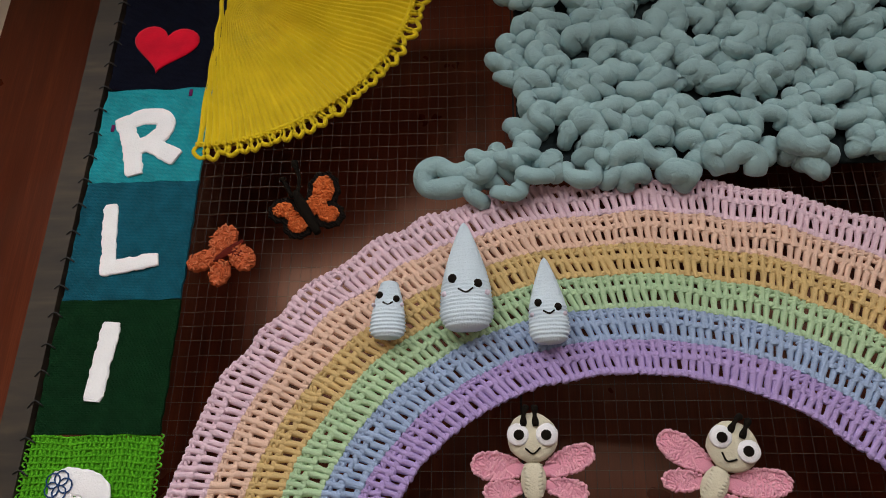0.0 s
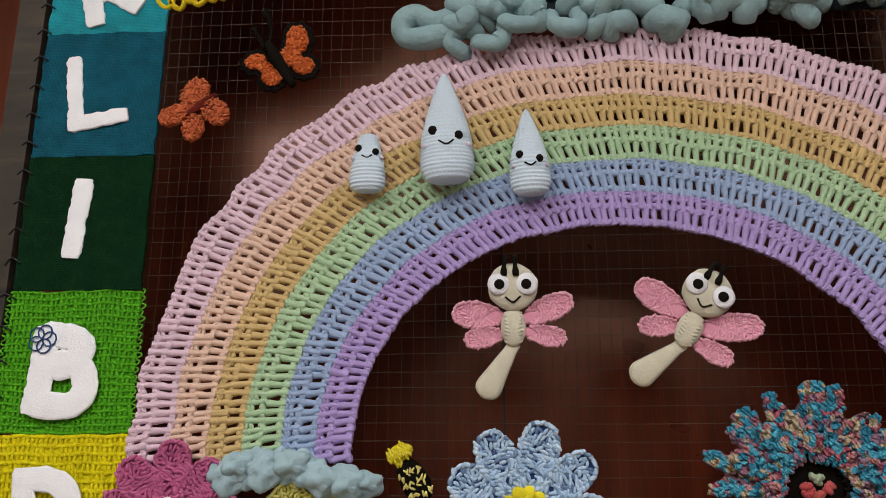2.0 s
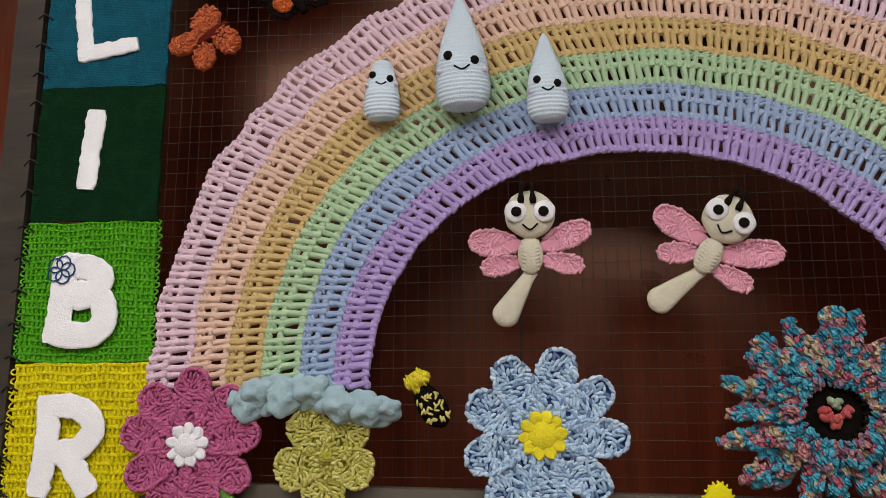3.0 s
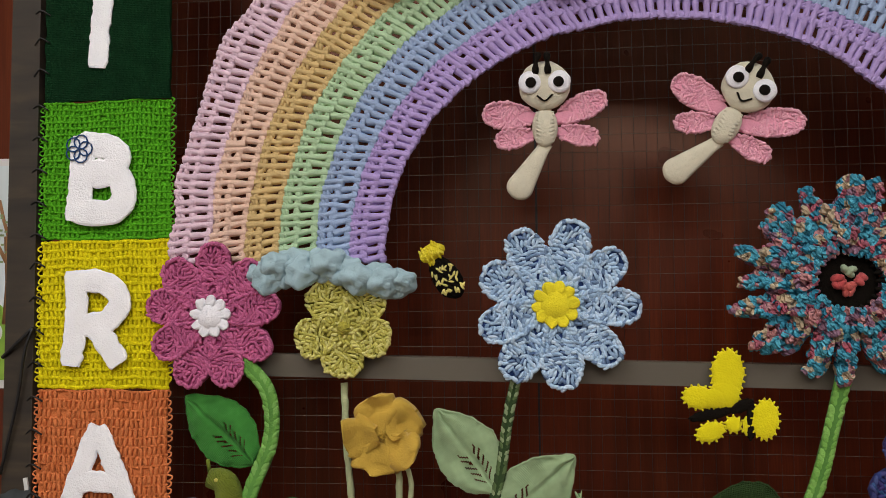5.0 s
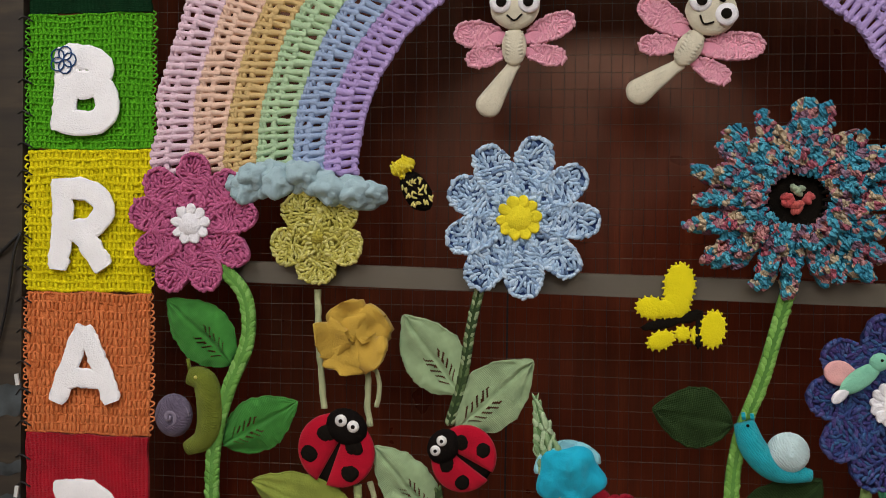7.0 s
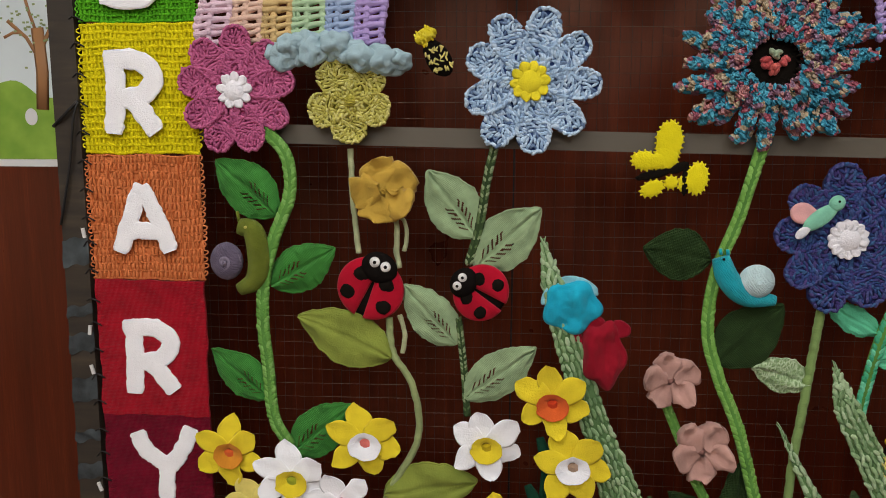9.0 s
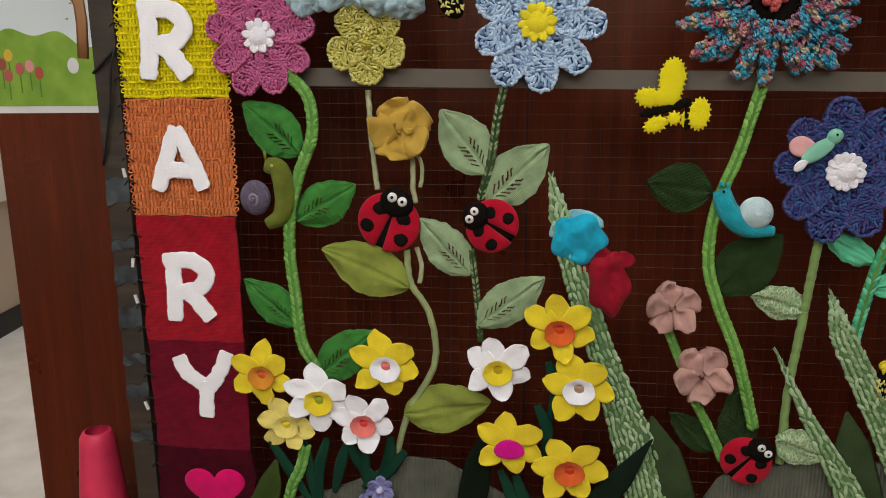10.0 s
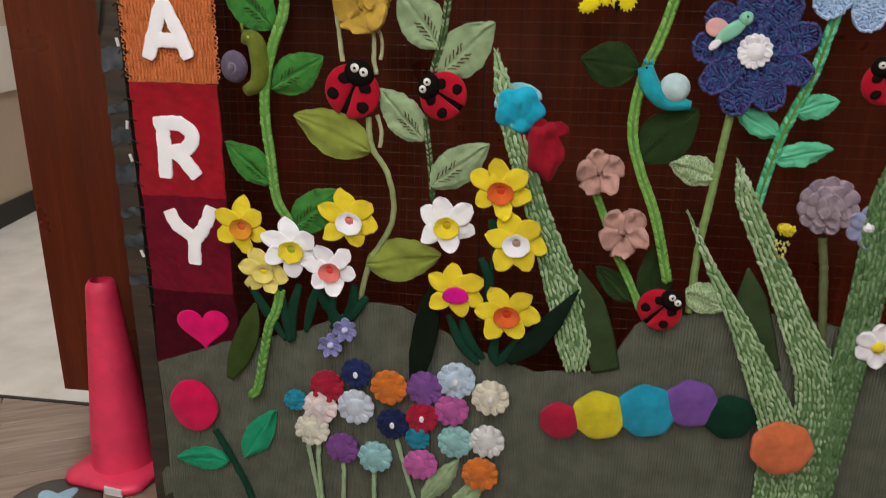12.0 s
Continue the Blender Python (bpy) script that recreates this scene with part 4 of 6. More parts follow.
# purple flower with its small pale bird shape
flower("purple_flower", 0.525, 1.084, 0.123, 9, yr("2e3767", "felt", "4c3d6e", even=0.3), "fuzzy dark blue and purple crocheted flower with a white centre", 0.036, WHITEY, "white ruffled centre", turn=8, core_petals=14, fat=0.8, width=0.74, rim_mat=mixed("dark blue and purple yarn", ["463a6e", "34487e", "3c6690", "564a80"]), out=0.012, h=0.014, wob=0.006, lift=0.006)
stem([(0.5, 0.965), (0.491, 0.882), (0.481, 0.781), (0.47, 0.677), (0.466, 0.53)], 0.0082, yr("7f9a5b", "felt"), "straight pale green stem under the purple flower", braid=False)
leaf(0.49, 0.83, 0.393, 0.858, 0.06, yr("86a070", "crochet", "b7c9a5", size=0.7), "mottled pale green leaf", holes=False)
leaf(0.452, 0.585, 0.545, 0.55, 0.068, yr("86a070", "crochet", "b7c9a5", size=0.7), "mottled pale green leaf", holes=False, out=0.02)


def felt_bird():
    b = thing("felt_bird", 0.475, 1.12, "small mint-green felt bird shape with a pink wing", "ornament", out=0.041, turn=38)
    part("body", M().ball((0, 0, 0), (0.033, 0.014, 0.006), 18, 8).ball((0.034, 0.004, 0.001), (0.014, 0.013, 0.006), 12, 6), yr("86c9ab", "felt"), b, "mint-green body")
    part("wing", lobe(M(), 0.048, 0.036, radians(38), 0.0, 0.004, 0.1, base=-0.004), yr("e3aaa8", "felt"), b, "pink wing")
    part("tail", lobe(M(), 0.03, 0.016, radians(95), 0.02, 0.004, 0.1, base=0), WHITEY, b, "white tail")
    part("eye", M().ball((0.037, 0.006, 0.0075), (0.0022, 0.0022, 0.0015), 8, 5), BLACKY, b)


felt_bird()
# mint stem and pale blue flower
MINT = mixed("mint yarn", ["2f9468", "57c093", "86d9b2"])
stem([(0.675, 1.2), (0.662, 1.13), (0.641, 1.034), (0.602, 0.924), (0.58, 0.82), (0.574, 0.77)], 0.0115, MINT, "mint-green mottled crocheted stem")
for b, w in (((0.597, 0.92, 0.51, 0.97), 0.044), ((0.62, 0.968, 0.7, 0.992), 0.046), ((0.592, 0.872, 0.704, 0.898), 0.046)):
    leaf(*b, w, MINT, "mint-green mottled crocheted leaf", holes=False)
flower("pale_blue_flower", 0.705, 1.222, 0.108, 6, yr("a4c0e4", "crochet", size=0.5), "pale blue six-petal crocheted flower", 0.03, yr("8fb0dc", "felt"), turn=12, width=0.56, fat=1.0, out=0.014, core_petals=7, rim_mat=mixed("pale blue yarn", ["98b6dc", "a9c4e6", "b9d1ee"]))


# roses, small flowers
def folded_rose(name, x, z, a, b, h, rim_h, label, turn=0):
    """A soft cup of folded yarn, with paler lobes behind it."""
    f = thing(name, x, z, label, "flower", "crocheted roses", 0.01, turn)

    def fn(u, v):
        th, r = 2 * math.pi * u, v
        k = 1 + 0.1 * math.cos(5 * th + 0.7) + 0.04 * noise.noise(Vector((math.cos(th) * 2, math.sin(th) * 2, x * 9)))
        px, py = a * k * r * math.cos(th), b * k * r * math.sin(th)
        fold = 0.02 * noise.noise(Vector((px * 34, py * 22, x * 40))) + 0.003 * noise.noise(Vector((px * 110, py * 90, z * 9)))
        return (px, py, 0.003 + 0.017 * math.sqrt(max(0, 1 - r ** 4)) + fold * min(1, (1 - r) * 4))
    cup = part("cup", M().grid(lambda u, v: fn(u, 1 - v), 48, 16, closed_u=True), yr(h, "felt", even=0.2), f, "folded yarn cup")
    for i in range(3):
        ang = math.pi * (0.3 + 0.27 * i)
        part("outer_petal", lobe(M(), b * 0.5, a * 0.95, ang - math.pi / 2, b * 0.66, 0.008, 0.3, wob=0.003, seed=i + x, base=-0.001), yr(rim_h, "felt"), cup, "petal edge behind the cup")


folded_rose("turquoise_rose", 0.08, 0.957, 0.05, 0.047, "1fa5c2", "8cc9d4", "turquoise folded yarn rose with a paler rim")
folded_rose("dark_red_rose", 0.137, 0.872, 0.039, 0.06, "8f1626", "8a1526", "dark red folded yarn rose", 4)
for x, z, r, t in ((0.252, 0.832, 0.05, 10), (0.312, 0.705, 0.054, 40)):
    flower("peach_flower", x, z, r, 5, yr("b58d82", "felt"), "dusty peach curled-petal yarn flower", 0.008, yr("9c6f66", "felt"), width=0.72, turn=t, h=0.02, lift=0.016, wob=0.01, fat=0.9, out=0.008)
stem([(0.249, 0.785), (0.268, 0.74), (0.285, 0.7)], 0.0095, STEMG, "short green crocheted stem")
stem([(0.298, 0.66), (0.339, 0.583), (0.362, 0.53)], 0.0095, STEMG, "short green crocheted stem")


def lilac_rose(x, z, r):
    f = thing("lilac_flower", x, z, "dull lilac-grey many-petalled yarn flower", "flower", "crocheted flowers", 0.012)
    mat = yr("a3929d", "crochet", size=0.8)
    for ring, (q, n, up) in enumerate(((0.0, 5, 0.02), (0.3, 8, 0.014), (0.55, 11, 0.008))):
        for i in range(n):
            part("petal", lobe(M(), r * 0.45, r * 0.55, 2 * math.pi * (i + 0.5 * ring) / n, r * q, 0.009, 0.3, wob=0.003, seed=i + ring, lift=0.004, base=up, nu=12, nv=7), mat, f)


lilac_rose(0.708, 0.785, 0.06)
stem([(0.712, 0.715), (0.73, 0.617), (0.75, 0.45)], 0.009, yr("5c6440", "felt"), "dull olive straight stem", braid=False)
flower("pale_blossom", 0.79, 0.745, 0.045, 6, yr("9aa0c2", "crochet", size=0.7), "small pale lavender crocheted blossom", 0.012, WHITEY, out=0.02)
flower("white_blossom", 0.85, 0.49, 0.05, 6, WHITEY, "small white crocheted blossom", 0.014, YELLOW, out=0.03)


# ---- grass, leaves on the ground, the knitted ground ----
def blade(pts, widths, mat, label, name="grass_blade", out=0.012, thick=0.22, streak=True):
    x, z = pts[0]
    b = thing(name, x, z, label, "grass blade", "tall yarn grass", out)
    n = max(24, int(28 * len(pts) / 3))
    line = curve([(a - x, c - z, 0.006) for a, c in pts], n)

    def rad(t):
        return float(np.interp(t, np.linspace(0, 1, len(widths)), widths)) / 2
    part("blade_back", M().tube(line, lambda t: rad(t) * 0.92, 12, True, thick), yr("5c7b4e", "felt") if streak else mat, b)
    if streak:
        length = sum((q - p).length for p, q in zip(line, line[1:]))
        rng = random.Random(int(abs(x) * 1000))
        m = M()
        rows = int(length / 0.0125)
        for j in range(rows):
            t = (j + 0.5) / rows
            i = min(n - 1, int(t * n))
            p = line[i].lerp(line[i + 1], t * n - i)
            d = (line[i + 1] - line[i]).normalized()
            sd = Vector((d.y, -d.x, 0))
            w = rad(t)
            cols = max(2, int(2 * w / 0.0085))
            for k in range(cols):
                q = ((k + 0.5) / cols * 2 - 1) + rng.uniform(-0.1, 0.1) / cols
                if rng.random() < 0.07 and 0 < k < cols - 1:
                    continue
                c = p + sd * q * w + d * rng.uniform(-0.003, 0.003)
                m.bead((c.x, c.y, c.z + w * thick * math.sqrt(max(0.05, 1 - q * q)) + rng.uniform(-0.001, 0.0014)), math.atan2(d.y, d.x) + (0.2 if (j + k) % 2 else -0.16) + rng.uniform(-0.3, 0.3), 0.0098 * rng.uniform(0.7, 1.25), w / cols * rng.uniform(0.65, 1.0), 0.0017)
        tagged(part("stitches", m, mat, b), kind="stuff")
    return b


GRASS = mixed("mottled grass yarn", ["6a8b5b", "8dad7b", "a4bf91", "bdd3ab"])
GRASSD = mixed("dark mottled grass yarn", ["46663d", "66875a", "86a278"])
blade([(0.027, 1.076), (0.045, 1.0), (0.077, 0.886), (0.134, 0.725), (0.187, 0.58), (0.222, 0.45), (0.232, 0.372)], [0.006, 0.04, 0.05, 0.055, 0.08, 0.085, 0.045], GRASS, "broad tapering crocheted grass blade in mottled greens", out=0.006)
blade([(0.437, 0.76), (0.498, 0.64), (0.568, 0.52), (0.635, 0.385), (0.69, 0.25), (0.7, 0.05)], [0.004, 0.024, 0.046, 0.07, 0.09, 0.1], GRASS, "long narrow crocheted grass blade", out=0.02)
blade([(0.524, 0.868), (0.55, 0.79), (0.62, 0.655), (0.69, 0.515), (0.755, 0.36), (0.76, 0.05)], [0.005, 0.045, 0.055, 0.07, 0.1, 0.12], GRASS, "long crocheted grass blade in mottled greens", out=0.017)
blade([(0.83, 0.96), (0.815, 0.8), (0.812, 0.6), (0.8, 0.4), (0.785, 0.05)], [0.01, 0.07, 0.075, 0.075, 0.07], GRASSD, "upright broad crocheted grass blade", out=0.022)
for pts, w in (([(0.575, 0.64), (0.6, 0.53), (0.64, 0.4)], 0.075), ([(0.226, 0.615), (0.265, 0.5), (0.3, 0.375)], 0.07)):
    blade(pts, [0.006, w, w * 1.1, w], yr("36452a", "felt"), "dark olive felt leaf blade", "dark_leaf", 0.009, 0.1, False)
blade([(-0.095, 0.56), (-0.112, 0.45), (-0.14, 0.3)], [0.012, 0.055, 0.065, 0.06, 0.025], yr("141d13", "felt"), "very dark green felt leaf", "dark_leaf", 0.015, 0.1, False)
blade([(0.228, 0.575), (0.15, 0.46), (0.08, 0.385)], [0.004, 0.05, 0.06, 0.02], yr("16241a", "felt"), "very dark green felt leaf", "dark_leaf", 0.024, 0.1, False)
blade([(-0.52, 0.485), (-0.55, 0.39), (-0.6, 0.28)], [0.008, 0.05, 0.066, 0.06, 0.02], yr("38481f", "felt"), "dark olive felt leaf beside the heart", "dark_leaf", 0.015, 0.1, False)


def ground_cloth():
    xs = [-0.815, -0.6, -0.52, -0.38, -0.25, -0.17, 0.0, 0.14, 0.3, 0.325, 0.36, 0.45, 0.56, 0.9, 1.245]
    zs = [0.295, 0.375, 0.385, 0.43, 0.5, 0.495, 0.4, 0.355, 0.372, 0.43, 0.495, 0.52, 0.55, 0.5, 0.45]
    g = thing("knitted_ground", 0, 0, "grey-olive ribbed knitted cloth as a hilly ground", "knitted cloth", out=0.0)

    def fn(u, v):
        x = -0.815 + 2.06 * u
        t = float(np.interp(x, xs, zs)) + 0.004 * noise.noise(Vector((x * 30, 0, 0)))
        z = FLOOR + 0.004 + (t - FLOOR - 0.004) * v
        return (x, z, 0.011 + 0.006 * noise.noise(Vector((x * 4, z * 4, 7))) + 0.003 * noise.noise(Vector((x * 16, z * 9, 2))))
    m = M().grid(fn, 160, 40)
    m.grid(lambda u, v: (*fn(1 - u, v)[:2], 0.003), 160, 40)
    m.grid(lambda u, v: (*fn(u, 1)[:2], 0.003 + (fn(u, 1)[2] - 0.003) * (1 - v)), 160, 1)
    part("cloth", m, yr("5d5f53", "rib", even=0.22), g)


ground_cloth()


# ---- daffodils ----
def daffodil(x, z, r, petals, trumpet, label, core=None, turn=0.0, out=0.03, flat=False, drop=0.1):
    r *= 0.88
    f = thing("daffodil", x + 0.006, z + 0.008, label, "flower", "felt daffodils", out, turn)
    rng = random.Random(int(abs(x * 1000) + z * 1000))
    for i in range(6):
        a = 2 * math.pi * i / 6 + rng.uniform(-0.1, 0.1)
        ln, wd, tip, bend = r * rng.uniform(0.88, 1.04), r * rng.uniform(0.3, 0.35), rng.uniform(0.5, 0.68), rng.uniform(-0.12, 0.12)

        def fn(u, v):
            s = 2 * math.pi * u
            w = wd * math.sin(math.pi * (0.12 + 0.872 * v) ** 1.2) ** tip
            xx, yy = math.cos(s) * w + bend * ln * v * v, ln * (0.1 + 0.9 * v)
            k = 0.0038 * noise.noise(Vector((xx * 70 + i * 5, yy * 60, x * 90)))
            xx, yy = xx + k, yy + 0.7 * k
            zz = 0.004 + 0.9 * k + 0.0014 * math.sin(s) + 0.009 * v * v * math.sin(i * 2.1 + x * 50) + 0.003 * (i % 2) + 0.004 * abs(math.cos(s)) * v
            return (xx * math.cos(a) - yy * math.sin(a), xx * math.sin(a) + yy * math.cos(a), zz)
        part("petal", M().grid(fn, 14, 11, closed_u=True), petals, f)
    if flat:
        m = M().pad(lambda s: (r * 0.43 * math.cos(2 * math.pi * s), r * (0.36 * math.sin(2 * math.pi * s) if math.sin(2 * math.pi * s) > 0 else 0.22 * math.sin(2 * math.pi * s)) - 0.22 * r), 0.01, 0.006, dome=0.2)
        part("trumpet", m, trumpet, f, "flat round trumpet").rotation_euler = (0, 0, radians(-turn))
    else:
        def cup(u, v, inner=0.0):
            s = 2 * math.pi * u
            wav = 0.007 * math.sin(7 * s + x * 40) + 0.035 * noise.noise(Vector((3 * math.cos(s), 3 * math.sin(s), x * 30)))
            q = r * (0.1 + 0.3 * v ** 1.4 + wav * v * v) - inner
            return (q * math.cos(s), q * math.sin(s) * 0.88 - drop * r * v, 0.006 + 0.009 * v ** 0.8 )
        m = M().grid(cup, 40, 8, closed_u=True)
        m.grid(lambda u, v: (lambda p: (p[0], p[1], p[2] + 0.0016))(cup(1 - u, 1 - v, 0.0012 * (1 - v))), 40, 8, closed_u=True)
        c = part("trumpet", m, trumpet, f)
        part("throat", M().ball((0, -0.04 * r, 0.0084), (r * 0.21, r * 0.14, 0.0028), 18, 6, 0.6, 150), core or trumpet, c, "darker throat")
        c.rotation_euler = (0, 0, radians(-turn))
    return f


ORANGE, CORAL, PINKC = yr("d7602c", "felt"), yr("e0776e", "felt"), yr("d3128a", "felt")
BUTTER = yr("e6d676", "felt")
W2 = yr("f4f5f9", "felt", even=0.04)
daffodil(-0.539, 0.672, 0.078, YELLOW, yr("d28a2c", "felt"), "yellow felt daffodil with an orange trumpet", ORANGE, 5)
daffodil(-0.496, 0.565, 0.074, BUTTER, BUTTER, "butter-yellow felt daffodil with a pale trumpet", YELLOW, 20, 0.024)
daffodil(-0.421, 0.628, 0.083, W2, YELLOW, "white felt daffodil with a yellow trumpet", yr("9aa32c", "felt"), 0, 0.04)
daffodil(-0.289, 0.698, 0.084, YELLOW, W2, "yellow felt daffodil with a white and pink trumpet", CORAL, 12, 0.026)
daffodil(-0.332, 0.585, 0.074, W2, CORAL, "white felt daffodil with a coral-pink trumpet", yr("d8403f", "felt"), 15, 0.044)
daffodil(-0.071, 0.7, 0.08, W2, YELLOW, "white felt daffodil with a yellow trumpet", yr("b8a01a", "felt"), 8, 0.03)
daffodil(0.043, 0.783, 0.08, YELLOW, ORANGE, "yellow felt daffodil with an orange trumpet", yr("c23d1d", "felt"), 5)
daffodil(0.081, 0.67, 0.084, YELLOW, W2, "yellow felt daffodil with a white trumpet", yr("a58a74", "felt"), 20, 0.034)
daffodil(-0.048, 0.55, 0.078, YELLOW, PINKC, "yellow felt daffodil with a flat magenta trumpet", None, 10, 0.034, True)
daffodil(0.067, 0.505, 0.083, YELLOW, ORANGE, "yellow felt daffodil with an orange trumpet", yr("c23d1d", "felt"), 25, 0.038)
DKSTALK = yr("173c2c", "felt")


def strap_leaf(pts, w, group="daffodil leaves"):
    x, z = pts[0]
    b = thing("daffodil_leaf", x, z, "narrow dark green felt daffodil leaf", "leaf", group, 0.017)
    part("strap", M().tube(curve([(a - x, c - z, 0.004) for a, c in pts], 20), lambda t: w / 2 * (0.35 + 0.9 * math.sin(math.pi * (0.12 + 0.83 * t))), 8, True, 0.25), DKSTALK, b)


for pts in ([(-0.53, 0.53), (-0.49, 0.46), (-0.45, 0.395)], [(-0.47, 0.56), (-0.452, 0.48), (-0.44, 0.39)], [(-0.41, 0.54), (-0.43, 0.47), (-0.432, 0.395)], [(-0.37, 0.53), (-0.385, 0.48), (-0.4, 0.42)],
            [(-0.375, 0.56), (-0.345, 0.49), (-0.3, 0.445)], [(-0.33, 0.52), (-0.335, 0.48), (-0.325, 0.43)], [(-0.25, 0.52), (-0.29, 0.47), (-0.34, 0.435)], [(-0.28, 0.55), (-0.285, 0.5), (-0.31, 0.45)],
            [(-0.03, 0.48), (-0.012, 0.43), (0.022, 0.385)], [(-0.06, 0.49), (-0.03, 0.42), (0.012, 0.37)], [(0.05, 0.44), (0.045, 0.4), (0.055, 0.37)], [(0.01, 0.63), (0.03, 0.58), (0.025, 0.52)], [(0.03, 0.72), (0.045, 0.66), (0.035, 0.6)], [(0.1, 0.44), (0.075, 0.4), (0.05, 0.375)]):
    strap_leaf(pts, 0.02)
for x, z in ((-0.302, 0.437), (-0.338, 0.395)):
    flower("hyacinth_floret", x, z, 0.03, 7, yr("8f8fc4", "crochet", size=0.6), "small lilac-blue yarn floret", 0.008, yr("c6c8e6", "felt"), out=0.022, group="lilac florets", lift=0.008)


# ---- insects, drops and other small toys ----
def lobes(places, grow, z0, h):
    """Flat soft pads, one to each place (x, y, half width, half height, tilt)."""
    m = M()
    for i, (x, y, a, b, t) in enumerate(places):
        c, q = math.cos(radians(t)), math.sin(radians(t))

        def line(s, x=x, y=y, a=a + grow, b=b + grow, c=c, q=q):
            th = 2 * math.pi * s
            k = 1 + 0.05 * math.sin(9 * th + x * 300) + 0.03 * math.sin(17 * th)
            u, v = a * k * math.cos(th), b * k * math.sin(th)
            return (x + u * c - v * q, y + u * q + v * c)
        m.pad(line, z0 + 0.0005 * i, h, dome=0.25)
    return m


def fuzz(m, places, z, size, seed):
    """Short stitches strewn over such pads."""
    rng = random.Random(seed)
    for x, y, a, b, t in places:
        for _ in range(int(a * b * 3.1 / (size * size * 1.6))):
            r, th = math.sqrt(rng.random()) * 0.95, rng.uniform(0, 6.3)
            u, v = a * r * math.cos(th), b * r * math.sin(th)
            c, q = math.cos(radians(t)), math.sin(radians(t))
            m.bead((x + u * c - v * q, y + u * q + v * c, z + rng.uniform(0, 0.0015)), rng.uniform(0, 6.3), size * 1.2, size * 0.55, size * 0.6)
    return m


ORANGE_FUZZ = mixed("orange yarn", ["a84a22", "c7602f", "d67a48"])


def butterfly(x, z, turn):
    b = thing("butterfly", x, z, "orange crocheted butterfly edged in black yarn", "butterfly toy", "orange butterflies", 0.006, turn)
    for i, places in enumerate((((0.0316, 0.038, 0.019, 0.027, 8), (0.022, 0.008, 0.018, 0.018, 0), (0.044, -0.0095, 0.0185, 0.0155, -15)), ((-0.035, 0.001, 0.018, 0.0145, 10), (-0.02, -0.01, 0.012, 0.01, 0), (-0.007, -0.028, 0.0175, 0.0155, -20)))):
        wing = part("wing", lobes(places, 0.0098, 0.003, 0.006), yr("17120f", "crochet"), b, "black-edged wing")
        part("wing_patch", fuzz(lobes(places, 0.0, 0.006, 0.006), places, 0.0125, 0.0036, i), ORANGE_FUZZ, wing, "orange patch")
    part("body", M().tube(curve([(-0.016, 0.032, 0.014), (0.002, 0.0, 0.016), (0.03, -0.046, 0.014)], 14), lambda t: 0.008 * (0.7 + 0.5 * math.sin(3 * t)), 8), BLACKY, b)
    for p in ([(-0.012, 0.025, 0.014), (-0.01, 0.055, 0.018), (-0.021, 0.088, 0.02)], [(-0.02, 0.022, 0.014), (-0.03, 0.04, 0.018), (-0.039, 0.056, 0.02)]):
        part("antenna", M().tube(curve(p, 10), lambda t: 0.0036 + (0.0026 if t > 0.85 else 0), 6), BLACKY, b)


butterfly(-0.384, 2.034, 0)


def plain_butterfly():
    b = thing("orange_butterfly", -0.518, 1.95, "plain orange crocheted butterfly with folded wings", "butterfly toy", "orange butterflies", 0.006)
    mat = mixed("rust orange yarn", ["a04a26", "c2603a", "d07a55"])
    for i, p in enumerate(((0.002, 0.03, 0.023, 0.03, -18), (-0.03, -0.006, 0.026, 0.018, 28), (0.004, -0.03, 0.018, 0.023, -12), (0.04, -0.004, 0.02, 0.026, 40))):
        part("wing", fuzz(lobes((p,), 0.0, 0.003 + 0.002 * i, 0.008), (p,), 0.012 + 0.002 * i, 0.0036, i), mat, b)
    part("fold", lobes(((0.016, 0.008, 0.03, 0.007, 38), (0.028, 0.004, 0.014, 0.008, -10)), 0.0, 0.014, 0.005), yr("5c1f17", "felt"), b, "dark red fold")


plain_butterfly()


